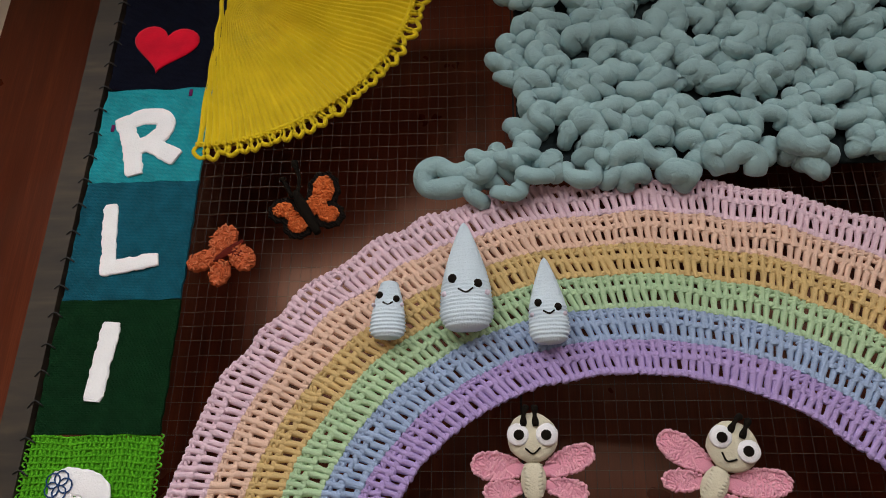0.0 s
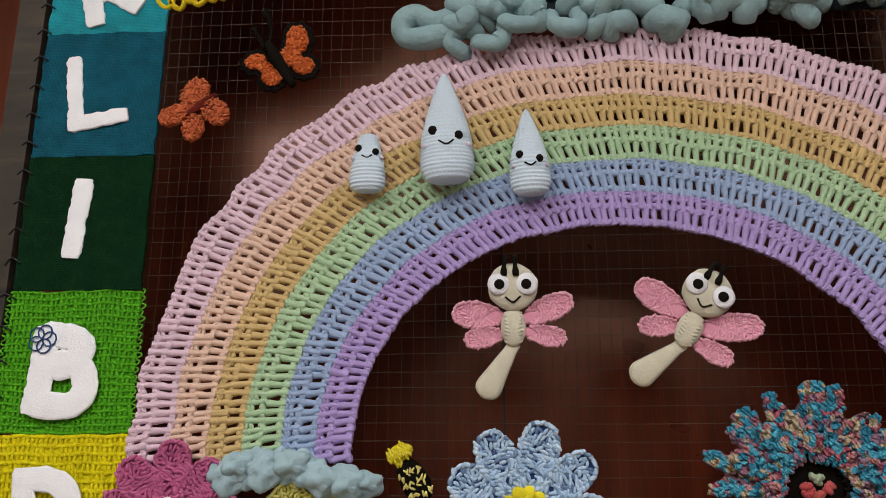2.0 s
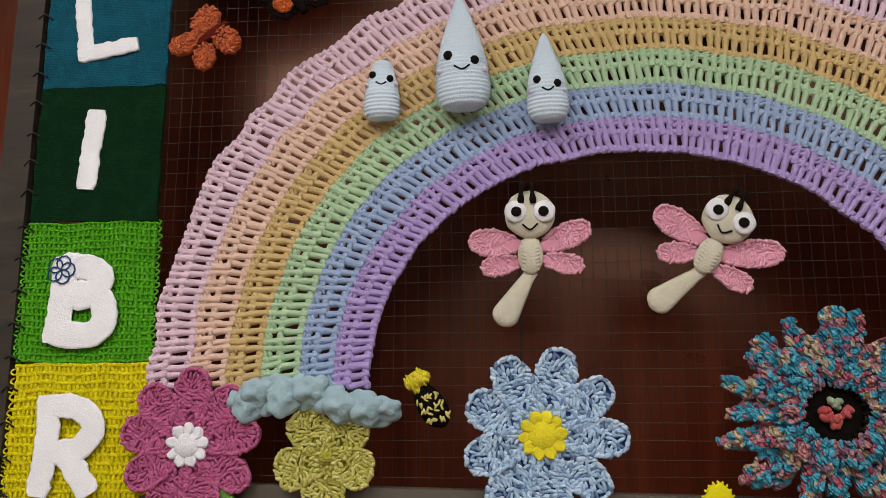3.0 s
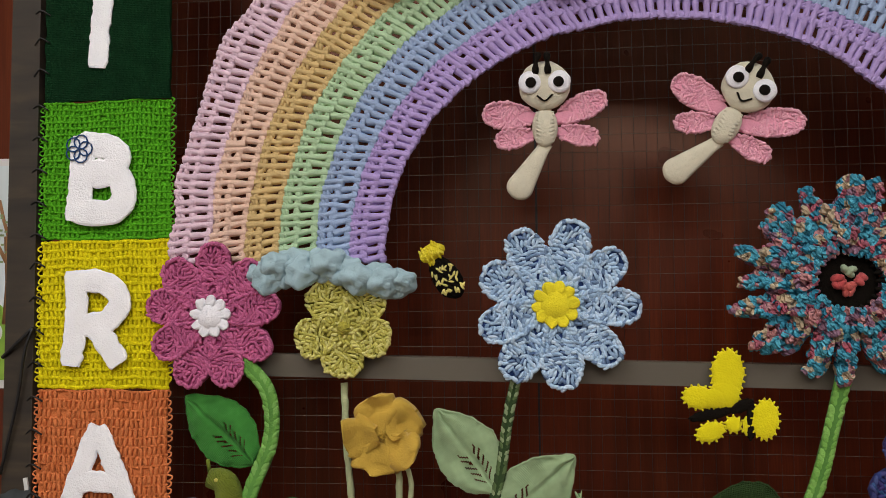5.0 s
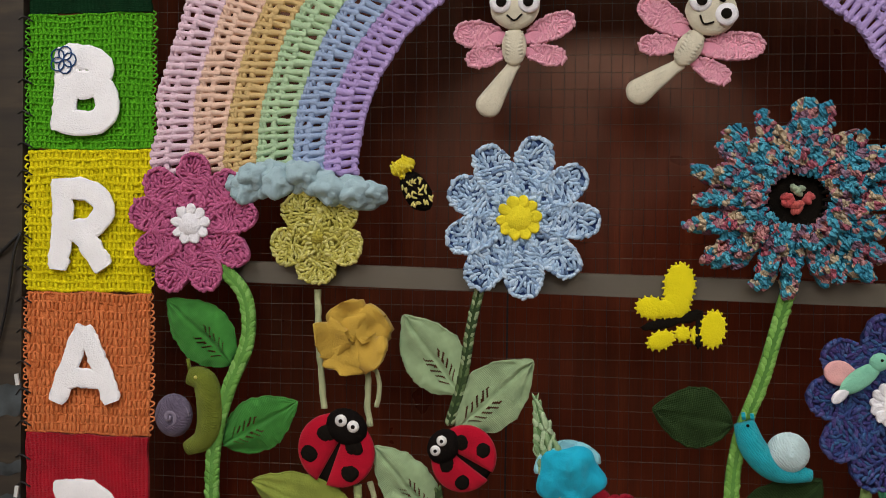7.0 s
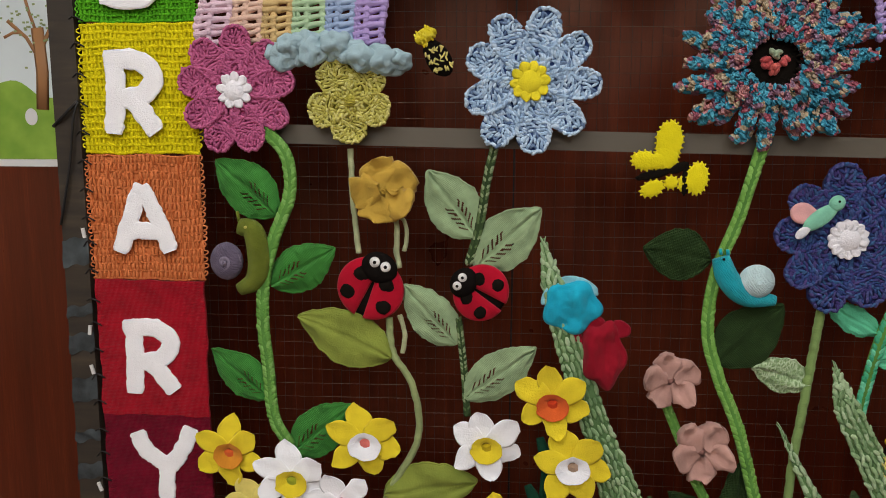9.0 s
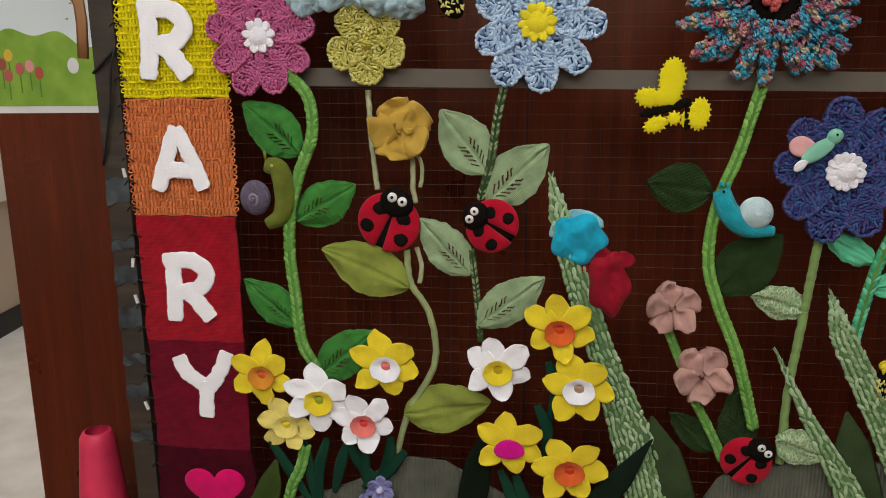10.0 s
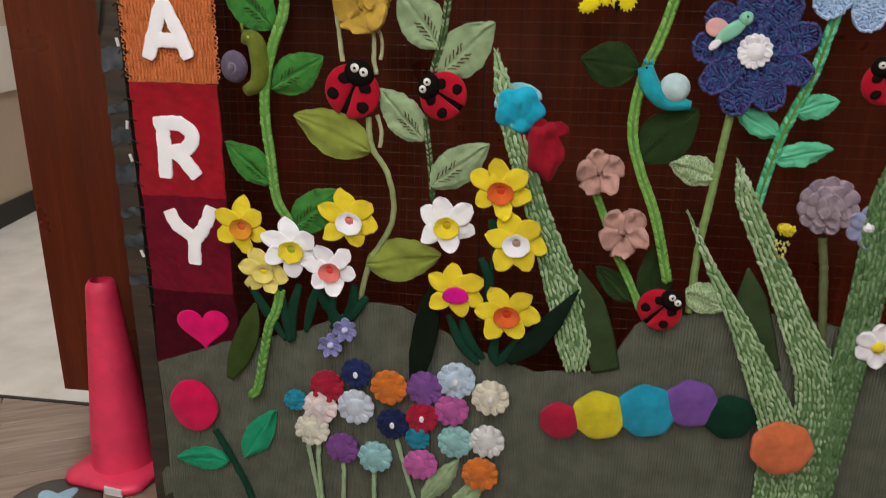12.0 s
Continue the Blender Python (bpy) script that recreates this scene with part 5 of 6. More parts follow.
def raindrop(x, z, w, h, turn, blunt=0.1, group="raindrops"):
    """z is the drop's foot."""
    d = thing("raindrop", x, z, "pale blue crocheted raindrop with a simple stitched face", "raindrop toy", group, 0.016, turn)

    def rad(v):
        low = min(1.0, v / 0.16)
        r = 0.66 + 0.34 * math.sin(math.pi / 2 * low) if v < 0.16 else 1.0 - 0.05 * min(1, (v - 0.16) / 0.2)
        if v > 0.36:
            t = (v - 0.36) / 0.64
            r = 0.95 + (blunt - 0.95) * t ** 1.35
        tip = max(0.0, (v - 0.94) / 0.06)
        return w / 2 * r * math.sqrt(max(0.02, 1 - tip * tip)) * (1 if v > 0.03 else 0.45 + 0.55 * math.sqrt(v / 0.03))

    def fn(u, v):
        a = 2 * math.pi * u
        rib = math.sin(v * h / 0.0062 * 2 * math.pi)
        r = rad(v) * (1 + (0.04 if v < 0.42 else 0.012) * rib)
        return (r * math.cos(a), h * v, w * 0.3 + r * 0.6 * math.sin(a))
    m = M().grid(fn, 26, 90, closed_u=True)
    m.ball((0, 0.0015, w * 0.3), (w * 0.17, 0.002, w * 0.1), 12, 6)
    part("body", m, yr("c6d5e0", "felt", even=0.06), d)
    y = h * (0.68 if h < 0.12 else 0.41)
    f = w * 0.3 + 0.6 * rad(y / h)
    s = w / 0.082
    for k in (-1, 1):
        part("eye", M().ball((k * 0.235 * w, y - 0.005 * k * s, f - 0.003 * s), (0.0072 * s ** 0.6, 0.0078 * s ** 0.6, 0.0036), 10, 6), BLACKY, d, "black stitched eye")
    part("mouth", M().tube(curve([(-0.011 * s, y - 0.013 * s, f + 0.0006), (0.001, y - 0.0195 * s, f + 0.0014), (0.012 * s, y - 0.013 * s, f + 0.0006)], 10), 0.0014, 5), BLACKY, d, "black stitched line")
    for k in (-1, 1):
        part("cheek", M().ball((k * 0.4 * w, y - 0.018 * s, w * 0.3 + w * 0.16), (0.005 * s, 0.005 * s, 0.004), 9, 6), yr("cfc4d2", "felt"), d, "faint pink cheek")


raindrop(-0.228, 1.8, 0.056, 0.096, 0, 0.45)
raindrop(-0.104, 1.809, 0.082, 0.182, 2)
raindrop(0.021, 1.789, 0.062, 0.141, 2)


def dragonfly(x, z, turn, wings, tail):
    """wings: turn, length, width and where each starts; x, z is the middle of the head."""
    d = thing("dragonfly", x, z, "beige crocheted dragonfly toy with pink wings and round white eyes", "dragonfly toy", "pink dragonflies", 0.008, turn)
    beige, pink = yr("cdc6b0", "felt", even=0.14), yr("dc96aa", "felt")
    row = mixed("beige yarn", ["bdb69f", "cdc6b0", "d6d0bc"])
    prim = mixed("pink yarn", ["dd98ac", "e5a3b4", "eaadbc"])
    for i, (a, ln, w, ox, oy) in enumerate(wings):
        at = Matrix.Translation((ox, oy, 0.001 * (i % 2)))
        wing = part("wing", lobe(M(), ln, w, radians(a), 0.0, 0.0045, 0.25, fat=0.75).shift(at), pink, d, "pink crocheted wing")
        tagged(part("stitches", stitched(M(), ln, w * 0.95, radians(a), 0.0, 0.0044, 0.75, i, 0.8).shift(at), prim, wing), kind="stuff")
    t = radians(tail)
    line = curve([(0.002, -0.082, 0.008), (math.sin(t) * 0.05, -0.084 - 0.048 * math.cos(t), 0.009), (math.sin(t) * 0.092, -0.084 - 0.088 * math.cos(t), 0.008)], 22)
    part("tail", M().tube(line, lambda q: (0.0095 + 0.0135 * max(0.0, (q - 0.12) / 0.88) ** 0.9) * math.sqrt(max(0.03, 1 - max(0, (q - 0.72) / 0.28) ** 2)), 14, True, 0.38), beige, d)
    body = part("body", M().ball((0, -0.06, 0.012), (0.0185, 0.029, 0.009), 16, 10), beige, d)
    m = M()
    for i in range(9):
        for k in (-1, 1):
            m.bead((k * 0.0075, -0.082 + 0.0052 * i, 0.0193 - 0.0003 * (i - 4) ** 2), k * 0.35, 0.0065, 0.0026, 0.0016)
    tagged(part("stitches", m, row, body), kind="stuff")
    head = part("head", M().ball((0, 0.0, 0.016), (0.0365, 0.036, 0.011), 24, 10, 0.04, 90), beige, d)
    for k in (-1, 1):
        eye = part("eye", M().ball((k * 0.0208, 0.002, 0.0265), (0.0162, 0.0165, 0.0042), 18, 8, 0.05, 120), WHITEY, head, "round white eye")
        part("pupil", M().ball((k * 0.0195, 0.001, 0.0312), (0.0078, 0.0078, 0.002), 10, 6), BLACKY, eye, "black pupil")
        part("antenna", M().tube(curve([(k * 0.009 - 0.004, 0.014, 0.026), (k * 0.008 - 0.004, 0.03, 0.027), (k * 0.006 - 0.002, 0.044, 0.024)], 8), lambda t: 0.0042 + 0.0012 * math.sin(t * 9), 7), BLACKY, head)
    part("mouth", M().tube(curve([(-0.011, -0.017, 0.0268), (0, -0.0245, 0.0258), (0.011, -0.016, 0.0268)], 10), 0.0014, 5), BLACKY, head)


dragonfly(-0.0105, 1.653, 0, ((-66, 0.083, 0.037, 0.012, -0.05), (84, 0.08, 0.041, -0.01, -0.045), (-102, 0.066, 0.029, 0.012, -0.064), (100, 0.06, 0.03, -0.012, -0.068)), -30)
dragonfly(0.2705, 1.640, -29.6, ((-58, 0.096, 0.041, 0.01, -0.054), (85, 0.088, 0.043, -0.008, -0.042), (-90, 0.064, 0.029, 0.01, -0.072), (118, 0.062, 0.03, -0.01, -0.06)), -24)


def foot_cloud():
    c = thing("small_wool_cloud", -0.323, 1.385, "small pale blue-grey puff of wool at the rainbow's foot", "cloud", out=0.016)
    mat = yr("9db6bd", "roving", even=0.1)
    rng = random.Random(4)
    for i in range(17):
        t = i / 16
        x, y = -0.102 + 0.21 * t, 0.014 * math.sin(3 * t + 0.3) - 0.016 * t + rng.uniform(-0.01, 0.01)
        m = M().ball((0, 0, 0), (0.021 + 0.007 * rng.random(), 0.015 + 0.007 * rng.random(), 0.015), 30, 20, 0.55, 62)
        ob = part("wool_puff", m, mat, c)
        ob.location, ob.rotation_euler = (x, y, 0.006 + 0.007 * (i % 3)), (0, 0, rng.uniform(-0.9, 0.9))


foot_cloud()


def bee(x, z, turn, s=1.0):
    b = thing("bee", x, z, "small black and yellow yarn bee", "bee toy", "yarn bees", 0.01, turn)
    part("body", M().ball((0, -0.02 * s, 0.008), (0.021 * s, 0.034 * s, 0.012), 18, 12, 0.15, 90), yr("120f0c", "crochet"), b, "black fuzzy body")
    rng = random.Random(int(abs(x) * 1000))
    m = M().ball((0, 0.022 * s, 0.009), (0.0195 * s, 0.0125 * s, 0.0115), 14, 8, 0.15, 80)
    for k in range(40):
        a, r = rng.uniform(0, 6.3), math.sqrt(rng.random())
        m.bead((0.02 * s * r * math.cos(a), (0.021 + 0.014 * r * math.sin(a)) * s, 0.0185 - 0.006 * r * r), rng.uniform(0.9, 2.2), 0.0052 * s, 0.0022, 0.0026)
    part("head", m, mixed("bee yellow yarn", ["cdb81a", "dfcb2c", "e8d84f"]), b, "yellow head")
    for yy in (-0.008, -0.024, -0.04):
        for k in range(4):
            m = M()
            for _ in range(3):
                m.bead(((k - 1.5) * 0.009 * s + rng.uniform(-0.003, 0.003), yy * s + rng.uniform(-0.005, 0.005), 0.0195 - abs(yy + 0.02) * 0.1), rng.uniform(0.4, 2.6), 0.0048 * s, 0.0018, 0.002)
            part("stripe_tuft", m, yr("d6c976", "felt"), b, "pale yellow stripe tuft")


bee(-0.164, 1.397, 30)
bee(0.632, 0.712, -12, 0.9)


def yellow_butterfly():
    b = thing("yellow_butterfly", 0.231, 1.199, "bright yellow ruffle-edged yarn butterfly with a black body", "butterfly toy", out=0.008)
    mat = yr("e0d21c", "felt", even=0.1)
    for i, places in enumerate((((0.003, 0.05, 0.026, 0.04, -4), (-0.002, 0.02, 0.024, 0.024, 0)), ((-0.042, 0.013, 0.026, 0.019, -8), (-0.02, 0.012, 0.02, 0.016, 0)), ((-0.026, -0.04, 0.024, 0.0155, 22), (0.009, -0.028, 0.013, 0.013, -30)), ((0.057, -0.02, 0.021, 0.032, -6),), ((0.026, -0.03, 0.0035, 0.013, 0),))):
        places = [(x * 0.88, y * 0.88, a * 0.84, c * 0.84, t) for x, y, a, c, t in places]
        m = lobes(places, 0.0, 0.004 + 0.001 * i, 0.005)
        for x, y, a, c, t in places:
            for k in range(int((a + c) * 420)):
                th = 2 * math.pi * k / int((a + c) * 420)
                u, v = a * math.cos(th), c * math.sin(th)
                q, w = math.cos(radians(t)), math.sin(radians(t))
                m.bead((x + u * q - v * w, y + u * w + v * q, 0.0065 + 0.001 * i), th + radians(t), 0.0034, 0.0019, 0.002)
        part("wing", m, mat, b, "yellow ruffled wing")
    part("body", lobes(((-0.02, -0.011, 0.032, 0.008, 14), (0.02, 0.0, 0.018, 0.008, 25), (0.032, -0.02, 0.007, 0.027, -4)), 0.0, 0.004, 0.0045), BLACKY, b)


yellow_butterfly()


def ladybird(x, z, turn, s=1.0, group="ladybirds"):
    b = thing("ladybird", x, z, "red felt ladybird with black spots and white button eyes", "ladybird toy", group, 0.014, turn)
    for k in (-1, 1):
        def line(t, k=k):
            a = math.pi * (t * 2 if t < 0.5 else 1)
            if t < 0.5:
                q = math.pi * t * 2
                return (k * (0.003 + 0.054 * s * math.sin(q)) , s * 0.052 * math.cos(q))
            return (k * 0.003, s * 0.052 * (-1 + (t - 0.5) * 4))
        m = M().pad(line, 0.002, 0.012, dome=0.35)
        if k < 0:
            m.f = [f[::-1] for f in m.f]
        w = part("wing_case", m, RED, b, "red domed wing case")
        w.rotation_euler = (0, 0, radians(5 * k))
        for px, pz in ((0.024, 0.016), (0.03, -0.02)):
            part("spot", M().ball((k * px * s, pz * s, 0.0165), (0.0135 * s, 0.0125 * s, 0.003), 12, 6, 0.2, 120), BLACKY, w, "round black spot")
    part("belly", M().ball((0, 0, 0.003), (0.05 * s, 0.05 * s, 0.006), 18, 6), BLACKY, b)
    h = part("head", M().ball((0, 0.04 * s, 0.014), (0.031 * s, 0.026 * s, 0.013), 18, 10), yr("14100e", "felt"), b, "black head")
    for k in (-1, 1):
        e = part("eye", M().ball((k * 0.0096 * s, 0.048 * s, 0.0265), (0.0088 * s, 0.0088 * s, 0.003), 14, 6), plastic("white button", "e4e2de", 0.3), h, "white button eye")
        part("button_hole", M().ball((k * 0.0096 * s, 0.048 * s, 0.0292), (0.0032 * s, 0.0032 * s, 0.001), 8, 5), BLACKY, e)


ladybird(-0.272, 0.984, -24, 1.06)
ladybird(-0.077, 0.98, 58, 0.9)
ladybird(0.402, 0.536, -42, 0.86)
ladybird(0.775, 1.03, 20, 0.8)


def snail(x, z, body_h, shell_h, label, turn, sx):
    b = thing("snail", x, z, label, "snail toy", "yarn snails", 0.014, turn)
    part("body", M().tube(curve([(-0.052 * sx, 0.035, 0.012), (-0.034 * sx, 0.0, 0.014), (0.0, -0.026, 0.012), (0.05 * sx, -0.028, 0.008)], 20), lambda t: 0.0175 * (0.25 + 0.85 * math.sin(math.pi * (0.2 + 0.74 * t)) ** 0.7), 12, True, 0.8), yr(body_h, "crochet", size=0.6), b)
    shell = part("shell", M().ball((0.012 * sx, 0.002, 0.016), (0.03, 0.029, 0.016), 20, 10), yr(shell_h, "crochet", size=0.7), b, "spiral crocheted shell")
    part("spiral", M().tube([((0.012 + 0.024 * (1 - i / 60) * math.cos(i * 0.32)) * sx, 0.002 + 0.024 * (1 - i / 60) * math.sin(i * 0.32), 0.019 + 0.013 * (i / 60)) for i in range(61)], 0.0036, 6), yr(shell_h, "felt"), shell)
    part("eye", M().ball((-0.05 * sx, 0.034, 0.026), (0.0025, 0.0025, 0.002), 8, 5), BLACKY, b)
    for k in (0, 0.012):
        part("feeler", M().tube([(-0.052 * sx + k, 0.04, 0.012), (-0.055 * sx + k, 0.049, 0.014)], 0.003, 6), yr(body_h, "felt"), b)


snail(0.372, 1.01, "20aebd", "c9e2e4", "turquoise crocheted snail with a white shell", -6, 1)


def upright_snail():
    b = thing("green_snail", -0.5, 1.03, "olive-green crocheted snail with a grey-purple spiral shell", "snail toy", "yarn snails", 0.012)
    part("body", M().tube(curve([(-0.004, 0.062, 0.012), (0.022, 0.052, 0.013), (0.03, 0.0, 0.012), (0.02, -0.035, 0.012), (-0.008, -0.052, 0.01)], 22), lambda t: 0.019 * (0.45 + 0.65 * math.sin(math.pi * (0.15 + 0.78 * t))), 12, True, 0.8), yr("6f7a2c", "crochet", size=0.6), b)
    s = part("shell", M().ball((-0.028, 0.0, 0.014), (0.03, 0.034, 0.016), 20, 10), yr("6a6072", "crochet", size=0.7), b, "grey-purple spiral shell")
    part("spiral", M().tube([(-0.028 + 0.025 * (1 - i / 60) * math.cos(i * 0.32), 0.028 * (1 - i / 60) * math.sin(i * 0.32), 0.018 + 0.013 * (i / 60)) for i in range(61)], 0.0038, 6), yr("857b8c", "felt"), s)
    part("eye", M().ball((0.012, 0.062, 0.027), (0.003, 0.003, 0.002), 8, 5), yr("b8b05a", "felt"), b)
    part("feeler", M().tube([(-0.004, 0.07, 0.012), (-0.006, 0.088, 0.014)], 0.003, 6), yr("6f7a2c", "felt"), b)


upright_snail()


# ---- rosettes and round discs on the ground ----
def rosette(x, z, r, h, n=12, out=0.022):
    f = thing("yarn_rosette", x, z, "small round ruffled yarn rosette", "rosette", "cluster of yarn rosettes", out, x * 400 % 60)
    mat = yr(h, "crochet", size=0.7)
    for i in range(n):
        part("ruffle", lobe(M(), r * 0.62, r * 0.62, 2 * math.pi * i / n, r * 0.38, 0.009, 0.2, base=0.002 + 0.001 * (i % 2), wob=0.002, seed=i + x * 7, nu=10, nv=6), mat, f)
    part("middle", M().ball((0, 0, 0.006), (r * 0.62, r * 0.62, 0.009), 16, 8, 0.25, 70), mat, f)
    return f


for x, z, r, h in ((-0.432, 0.24, 0.028, "1f8fa8"), (-0.351, 0.285, 0.042, "a81b38"), (-0.278, 0.325, 0.038, "28335f"), (-0.199, 0.295, 0.045, "d8772a"), (-0.114, 0.3, 0.044, "7d4f94"), (-0.039, 0.327, 0.046, "bcd0e2"),
                   (0.042, 0.289, 0.045, "ddd8c4"), (-0.37, 0.226, 0.044, "e6d6d4"), (-0.282, 0.235, 0.046, "ccd6e4"), (-0.049, 0.248, 0.042, "b55a9c"), (-0.119, 0.222, 0.04, "ab1836"), (-0.191, 0.198, 0.04, "232c52"),
                   (-0.393, 0.162, 0.044, "dedcc9"), (-0.318, 0.117, 0.042, "7b4a8c"), (-0.236, 0.1, 0.043, "93c4c6"), (-0.13, 0.164, 0.03, "1f86a0"), (-0.039, 0.163, 0.043, "93c4c2"), (0.037, 0.172, 0.043, "dadada"),
                   (-0.123, 0.092, 0.042, "c260a4"), (0.023, 0.08, 0.045, "d9782c")):
    rosette(x, z, r, h)
for x, z in ((-0.369, 0.226), (-0.278, 0.325), (-0.119, 0.222), (-0.191, 0.198), (-0.039, 0.327), (0.042, 0.289)):
    ob = thing("button", x, z, "tiny pale button sewn on a rosette", "button", "sewn buttons", 0.037)
    part("disc", M().ball((0, 0, 0), (0.006, 0.009, 0.002), 10, 6), WHITEY, ob)
for pts in ([(-0.41, 0.125), (-0.4, 0.06), (-0.38, -0.09)], [(-0.38, 0.12), (-0.383, 0.06), (-0.375, -0.09)], [(-0.318, 0.08), (-0.32, 0.0), (-0.322, -0.09)], [(-0.24, 0.06), (-0.242, 0.0), (-0.24, -0.09)], [(-0.185, 0.16), (-0.165, 0.08), (-0.14, -0.02), (-0.13, -0.09)]):
    stem(pts, 0.006, yr("93ac85", "felt"), "thin pale sage stem below a rosette", out=0.016, braid=False)
leaf(-0.12, -0.02, -0.03, 0.11, 0.05, SAGE, "pale sage leaf below the rosettes", holes=False, out=0.016)
leaf(-0.05, -0.05, 0.03, 0.06, 0.05, SAGE, "pale sage leaf below the rosettes", holes=False, out=0.016)
for x, z, r, h, lab in ((0.204, 0.245, 0.047, "b01a3c", "crimson"), (0.293, 0.267, 0.062, "d9cb28", "yellow"), (0.397, 0.288, 0.067, "1f9cba", "turquoise"), (0.492, 0.316, 0.059, "7a52a0", "purple"), (0.578, 0.29, 0.055, "173a2b", "dark green"), (0.685, 0.247, 0.066, "dd7548", "orange")):
    d = thing("yarn_disc", x, z, lab + " round crocheted disc in a row of discs", "disc", "row of round discs", 0.06 if x > 0.6 else 0.02)
    part("disc", M().pad(lambda s: (r * math.cos(2 * math.pi * s) * (1 + 0.03 * math.cos(14 * math.pi * s)), r * math.sin(2 * math.pi * s) * (1 + 0.03 * math.cos(14 * math.pi * s))), 0.0, 0.012, dome=0.3), yr(h, "crochet", size=0.7), d)
    part("round", M().tube([(r * 0.9 * (1 - i / 140) * math.cos(i * 0.22), r * 0.9 * (1 - i / 140) * math.sin(i * 0.22), 0.0105 + 0.0055 * i / 140) for i in range(130)], 0.0012, 5), yr(h, "crochet", size=0.7), d, "spiral of stitches")
d = thing("red_bloom", -0.702, 0.195, "plain crimson felt bloom on the knitted ground", "flower", out=0.016)
part("bloom", M().pad(lambda s: (0.063 * math.cos(2 * math.pi * s) * (1 + 0.03 * math.cos(8 * math.pi * s)), 0.073 * math.sin(2 * math.pi * s)), 0, 0.009, dome=0.3), yr("c9104c", "felt"), d)
for b in ((-0.622, 0.045, -0.76, 0.04), (-0.578, 0.06, -0.49, 0.2)):
    leaf(*b, 0.066, yr("1f8f66", "felt"), "smooth emerald-green felt leaf", holes=False, out=0.016)
stem([(-0.65, 0.13), (-0.62, 0.07), (-0.58, -0.02), (-0.56, -0.09)], 0.009, DKSTALK, "dark green cord below the crimson bloom", out=0.014, braid=False)


# ---- poster, cone, floor ----
def poster():
    p = thing("poster", -1.111, 1.404, "printed poster of a spring meadow with a tree, white border", "poster", out=-(WALL_Y - 0.0005))
    w, h = 0.151, 0.221
    paper = paint("white paper", "dcdcda", 0.5)
    part("sheet", M().box(-w, w, -h, h, 0.0, 0.001), paper, p, smooth=False)
    flat = lambda o: M().pad(o, 0.0022, 0.0006)
    sky = paint("printed sky", "d7e2e4", 0.45)
    part("sky", M().box(-w + 0.014, w - 0.004, -0.075, h - 0.014, 0.001, 0.0018), sky, p, smooth=False)
    g = M().grid(lambda u, v: (-w + 0.014 + (2 * w - 0.018) * u, -h + 0.016 + (0.15 + 0.02 * math.sin(5 * u) + 0.012 * math.sin(13 * u)) * v, 0.0022), 24, 3)
    g.grid(lambda u, v: (-w + 0.014 + (2 * w - 0.018) * (1 - u), -h + 0.016 + 0.14 * v, 0.0012), 24, 3)
    grass = Mat("printed grass", 0.45)
    grass.colour(grass.ramp(grass.noise(14, 3), [(0.3, rgb("6f9a2e")), (0.7, rgb("95ba45"))]))
    part("meadow", g, grass.m, p, smooth=False)
    trunk = paint("printed bark", "a5764c", 0.5)
    t = M()
    for pts, r in (([(0.085, -0.1), (0.09, -0.02), (0.085, 0.07)], 0.014), ([(0.088, 0.0), (0.06, 0.05), (0.02, 0.085)], 0.004), ([(0.087, 0.02), (0.115, 0.07), (0.135, 0.1)], 0.0045), ([(0.086, 0.05), (0.07, 0.1), (0.06, 0.14)], 0.0035), ([(0.05, 0.06), (0.03, 0.06), (0.01, 0.05)], 0.003)):
        t.tube([(a, b, 0.0028) for a, b in pts], r, 6, True, 0.05)
    part("printed_tree", t, trunk, p, "bare brown printed tree")
    rng = random.Random(2)
    for x, y, hh in ((-0.1, -0.09, "d9b43a"), (-0.075, -0.12, "b75c5c"), (-0.118, -0.11, "9a5040"), (-0.05, -0.115, "d88f8f"), (-0.028, -0.13, "b3503f"), (-0.105, -0.135, "b85a5a")):
        part("printed_tulip", flat(lambda s: (x + 0.011 * math.cos(2 * math.pi * s), y + 0.014 * math.sin(2 * math.pi * s))), paint("printed petal", hh, 0.5), p)
        part("printed_stalk", M().box(x - 0.0015, x + 0.0015, y - 0.055, y - 0.015, 0.0023, 0.0026), paint("printed stalk", "4f7a2c", 0.5), p, smooth=False)
    part("white_shape", flat(lambda s: (0.058 + 0.014 * math.cos(2 * math.pi * s), -0.115 + 0.018 * math.sin(2 * math.pi * s))), paper, p, "plain white printed shape")
    leafm = paint("printed leaf", "8fa06a", 0.5)
    lv = M()
    for _ in range(50):
        a, b = 0.075 + rng.gauss(0, 0.036), 0.09 + rng.gauss(0, 0.032)
        lv.box(a - 0.003, a + 0.003, b - 0.002, b + 0.002, 0.003, 0.0032)
    tagged(part("printed_leaf", lv, leafm, p, smooth=False), kind="stuff")


poster()


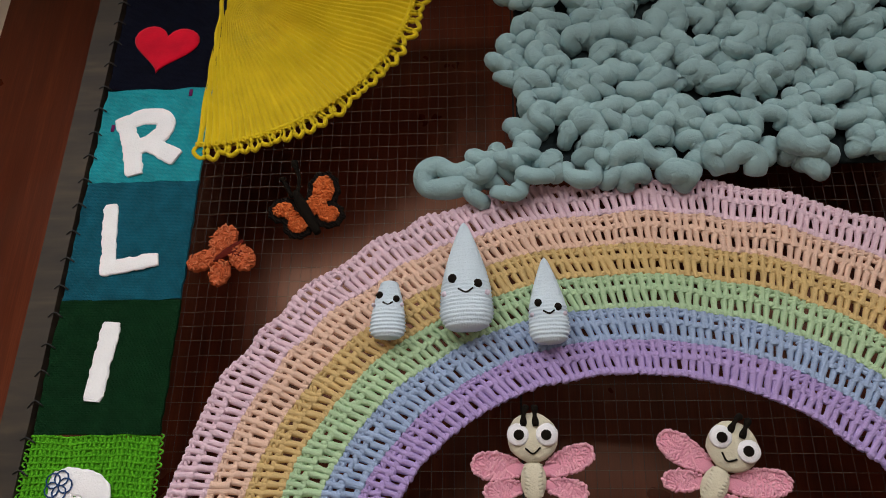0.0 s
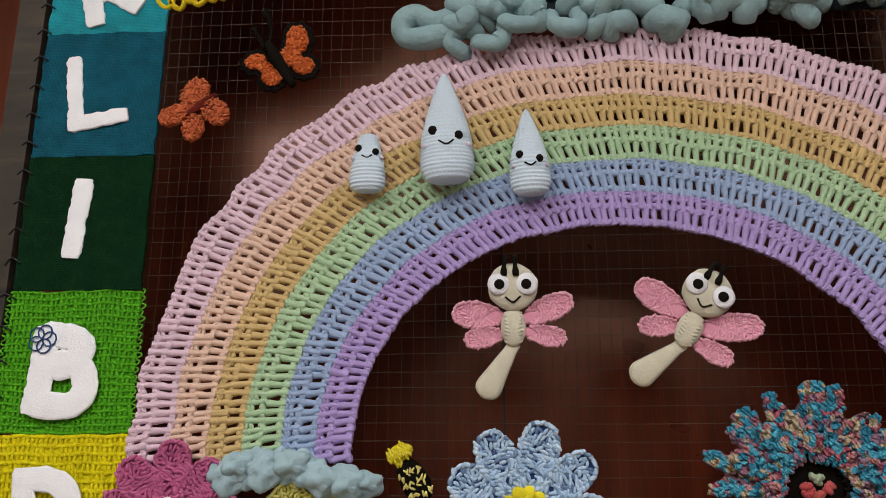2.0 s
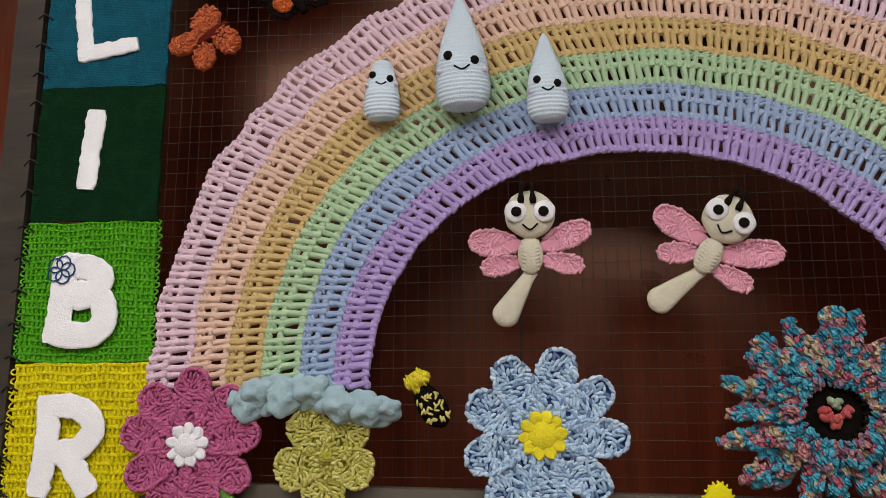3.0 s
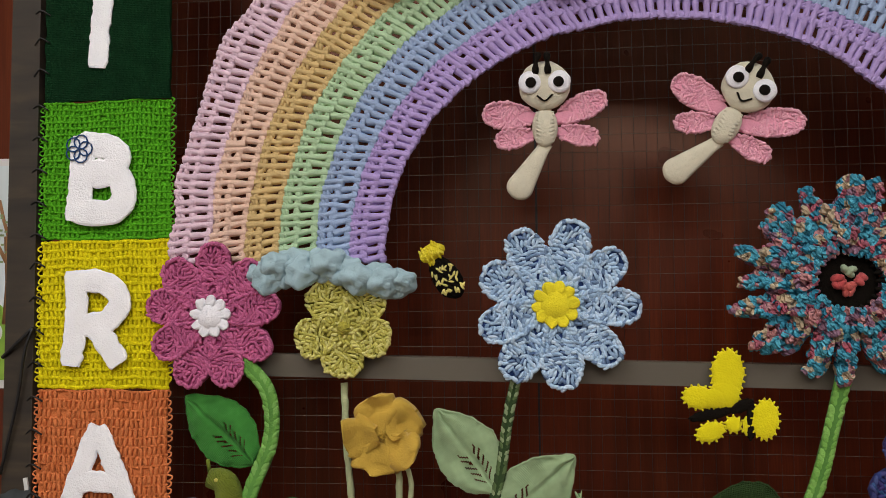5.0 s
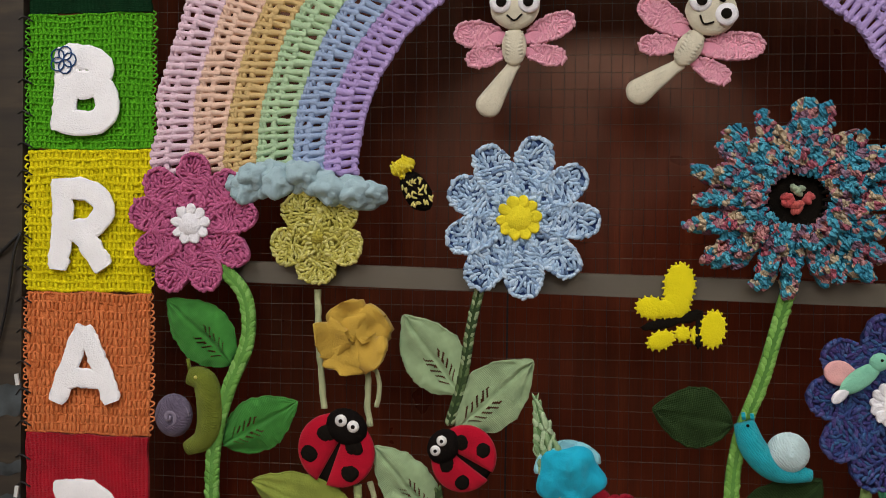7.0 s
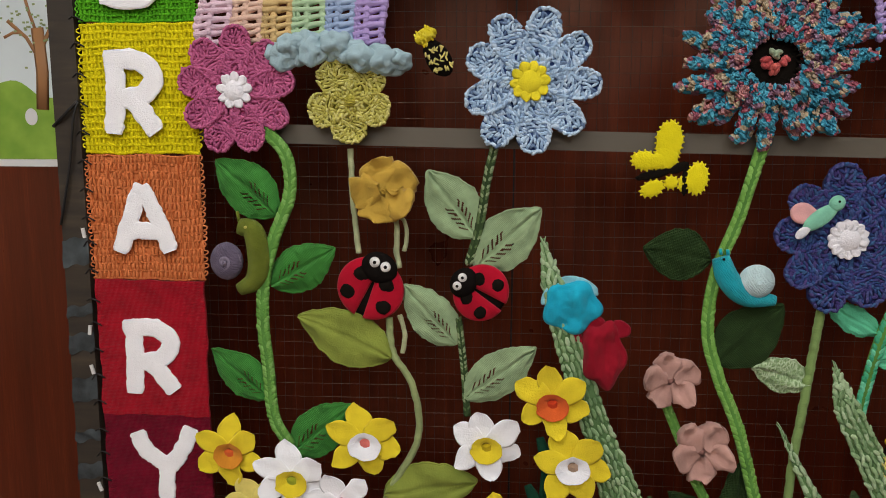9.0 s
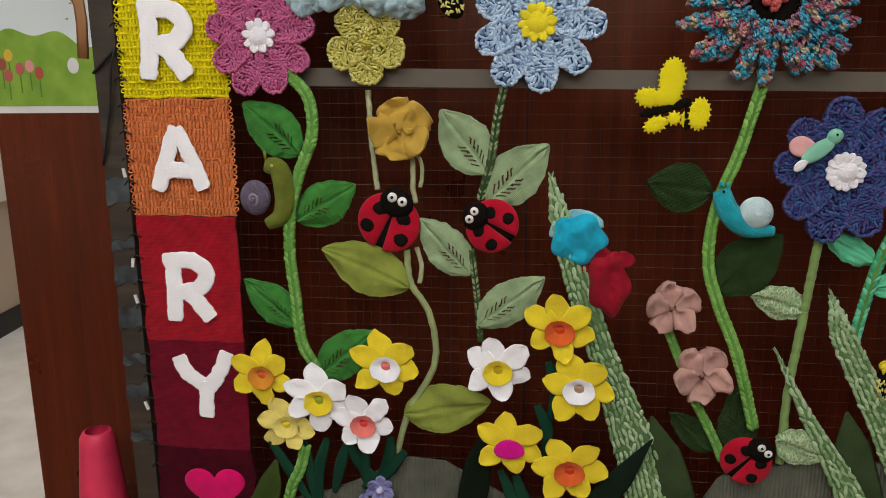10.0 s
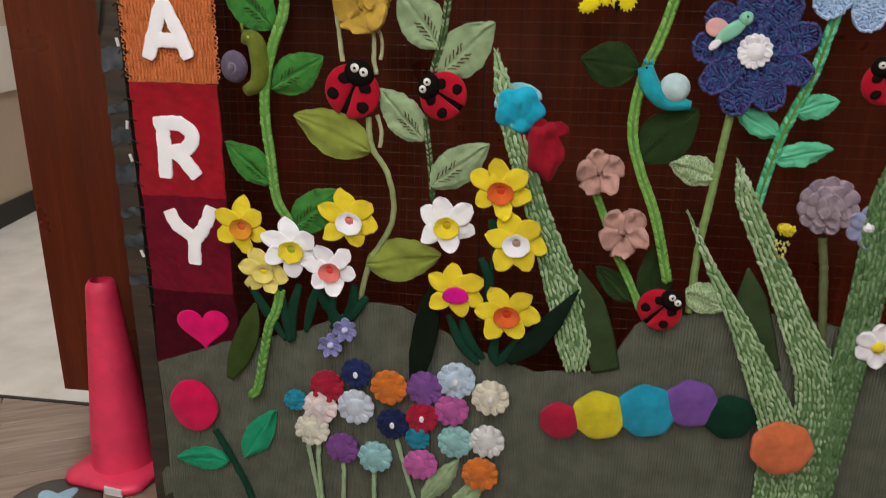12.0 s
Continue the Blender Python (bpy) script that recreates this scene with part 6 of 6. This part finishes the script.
def traffic_cone():
    c = new("traffic_cone")
    c.matrix_world = pose(-1.01, 0.128, FLOOR, 0, 0, -8)
    tagged(c, "worn pinkish-red plastic traffic cone beside the post", "traffic cone")
    mat = plastic("faded red plastic", "e0365a", 0.5)
    m = M()

    def body(u, v):
        a = 2 * math.pi * u
        r = 0.088 - 0.05 * v
        if v > 0.985:
            r -= 0.006
        return (r * math.cos(a), r * math.sin(a), 0.03 + 0.545 * v)
    m.grid(body, 40, 40, closed_u=True)
    m.grid(lambda u, v: (lambda p: (p[0] * 0.86, p[1] * 0.86, p[2]))(body(1 - u, v)), 40, 40, closed_u=True)
    m.grid(lambda u, v: ((0.032 - 0.006 * v) * math.cos(2 * math.pi * u), (0.032 - 0.006 * v) * math.sin(2 * math.pi * u), 0.575 + 0.002 * v), 40, 1, closed_u=True)
    part("cone_body", m, mat, c)

    def base(s):
        t = 2 * math.pi * s
        k = 0.124 / max(abs(math.cos(t)), abs(math.sin(t)))
        return (min(k, 0.157) * math.cos(t), min(k, 0.157) * math.sin(t))
    part("base", M().pad(base, 0.0, 0.03, dome=0.4), mat, c, "square base")
    part("sticker", M().box(0.03, 0.085, -0.1265, -0.121, 0.004, 0.026), paint("white label", "d5d5d3"), c, "white label on the base", False)


traffic_cone()


def floor():
    f = new("floor")
    tagged(f, "brown-grey wood-plank floor", "floor", kind="structure")
    rng = random.Random(6)
    sub = paint("dark joint", "2a231d", 0.8)
    part("underlay", M().box(-4.5, 2.595, -6, 0.428, FLOOR - 0.05, FLOOR - 0.006), sub, f, smooth=False)
    w, ln = 0.152, 1.2
    e = 0.0015
    pm = mesh_of("plank", M().add([(e, e, 0), (ln - e, e, 0), (ln - e, w - e, 0), (e, w - e, 0), (0.003, 0.003, 0.002), (ln - 0.003, 0.003, 0.002), (ln - 0.003, w - 0.003, 0.002), (0.003, w - 0.003, 0.002)],
                                  [(4, 5, 6, 7), (0, 1, 5, 4), (1, 2, 6, 5), (2, 3, 7, 6), (3, 0, 4, 7)]), PLANK, False)
    turn = Matrix.Rotation(radians(28), 4, "Z")
    far = M()
    for i in range(-44, 22):
        for j in range(-8, 6):
            at = [turn @ Vector((j * ln + (i * 0.43) % ln + a * ln, i * w + b * w, 0)) + Vector((-0.9, -0.6, 0)) for a in (0, 1) for b in (0, 1)]
            p, xs, ys = at[0], [q.x for q in at], [q.y for q in at]
            if min(ys) > 0.4 or max(xs) < -3.6 or min(xs) > 2.59 or max(ys) < -6.0:
                continue
            z = FLOOR - 0.0025 + rng.uniform(0, 0.0004)
            if max(xs) > 2.4 or min(ys) < -2.6 or min(xs) < -3.2:
                u, v = j * ln + (i * 0.43) % ln, i * w
                far.add([(u + e, v + e, z + 0.002), (u + ln - e, v + e, z + 0.002), (u + ln - e, v + w - e, z + 0.002), (u + e, v + w - e, z + 0.002)], [(0, 1, 2, 3)])
                continue
            ob = part("plank", pm, None, f)
            ob.matrix_world = Matrix.Translation((p.x, p.y, z)) @ turn
    ob = part("planking", far, PLANK, f, smooth=False)
    ob.matrix_world = Matrix.Translation((-0.9, -0.6, 0)) @ turn
    tagged(ob, kind="stuff")


floor()


def floor_mat():
    s = new("floor_mat")
    s.matrix_world = pose(-1.11, -0.06, FLOOR)
    tagged(s, "round dark floor decal with a pale blue star shape", "floor decal")
    part("disc", M().pad(lambda t: (0.125 * math.cos(2 * math.pi * t), 0.115 * math.sin(2 * math.pi * t)), 0.0, 0.003), plastic("dark decal", "3b3630", 0.4), s)

    def star(t):
        a = 2 * math.pi * t
        r = 0.06 * (1 + 0.28 * math.cos(5 * a))
        return (r * math.cos(a), r * math.sin(a))
    part("star", M().pad(star, 0.0032, 0.002), plastic("pale blue decal", "8fb4c6", 0.4), s, "pale blue star shape")


floor_mat()
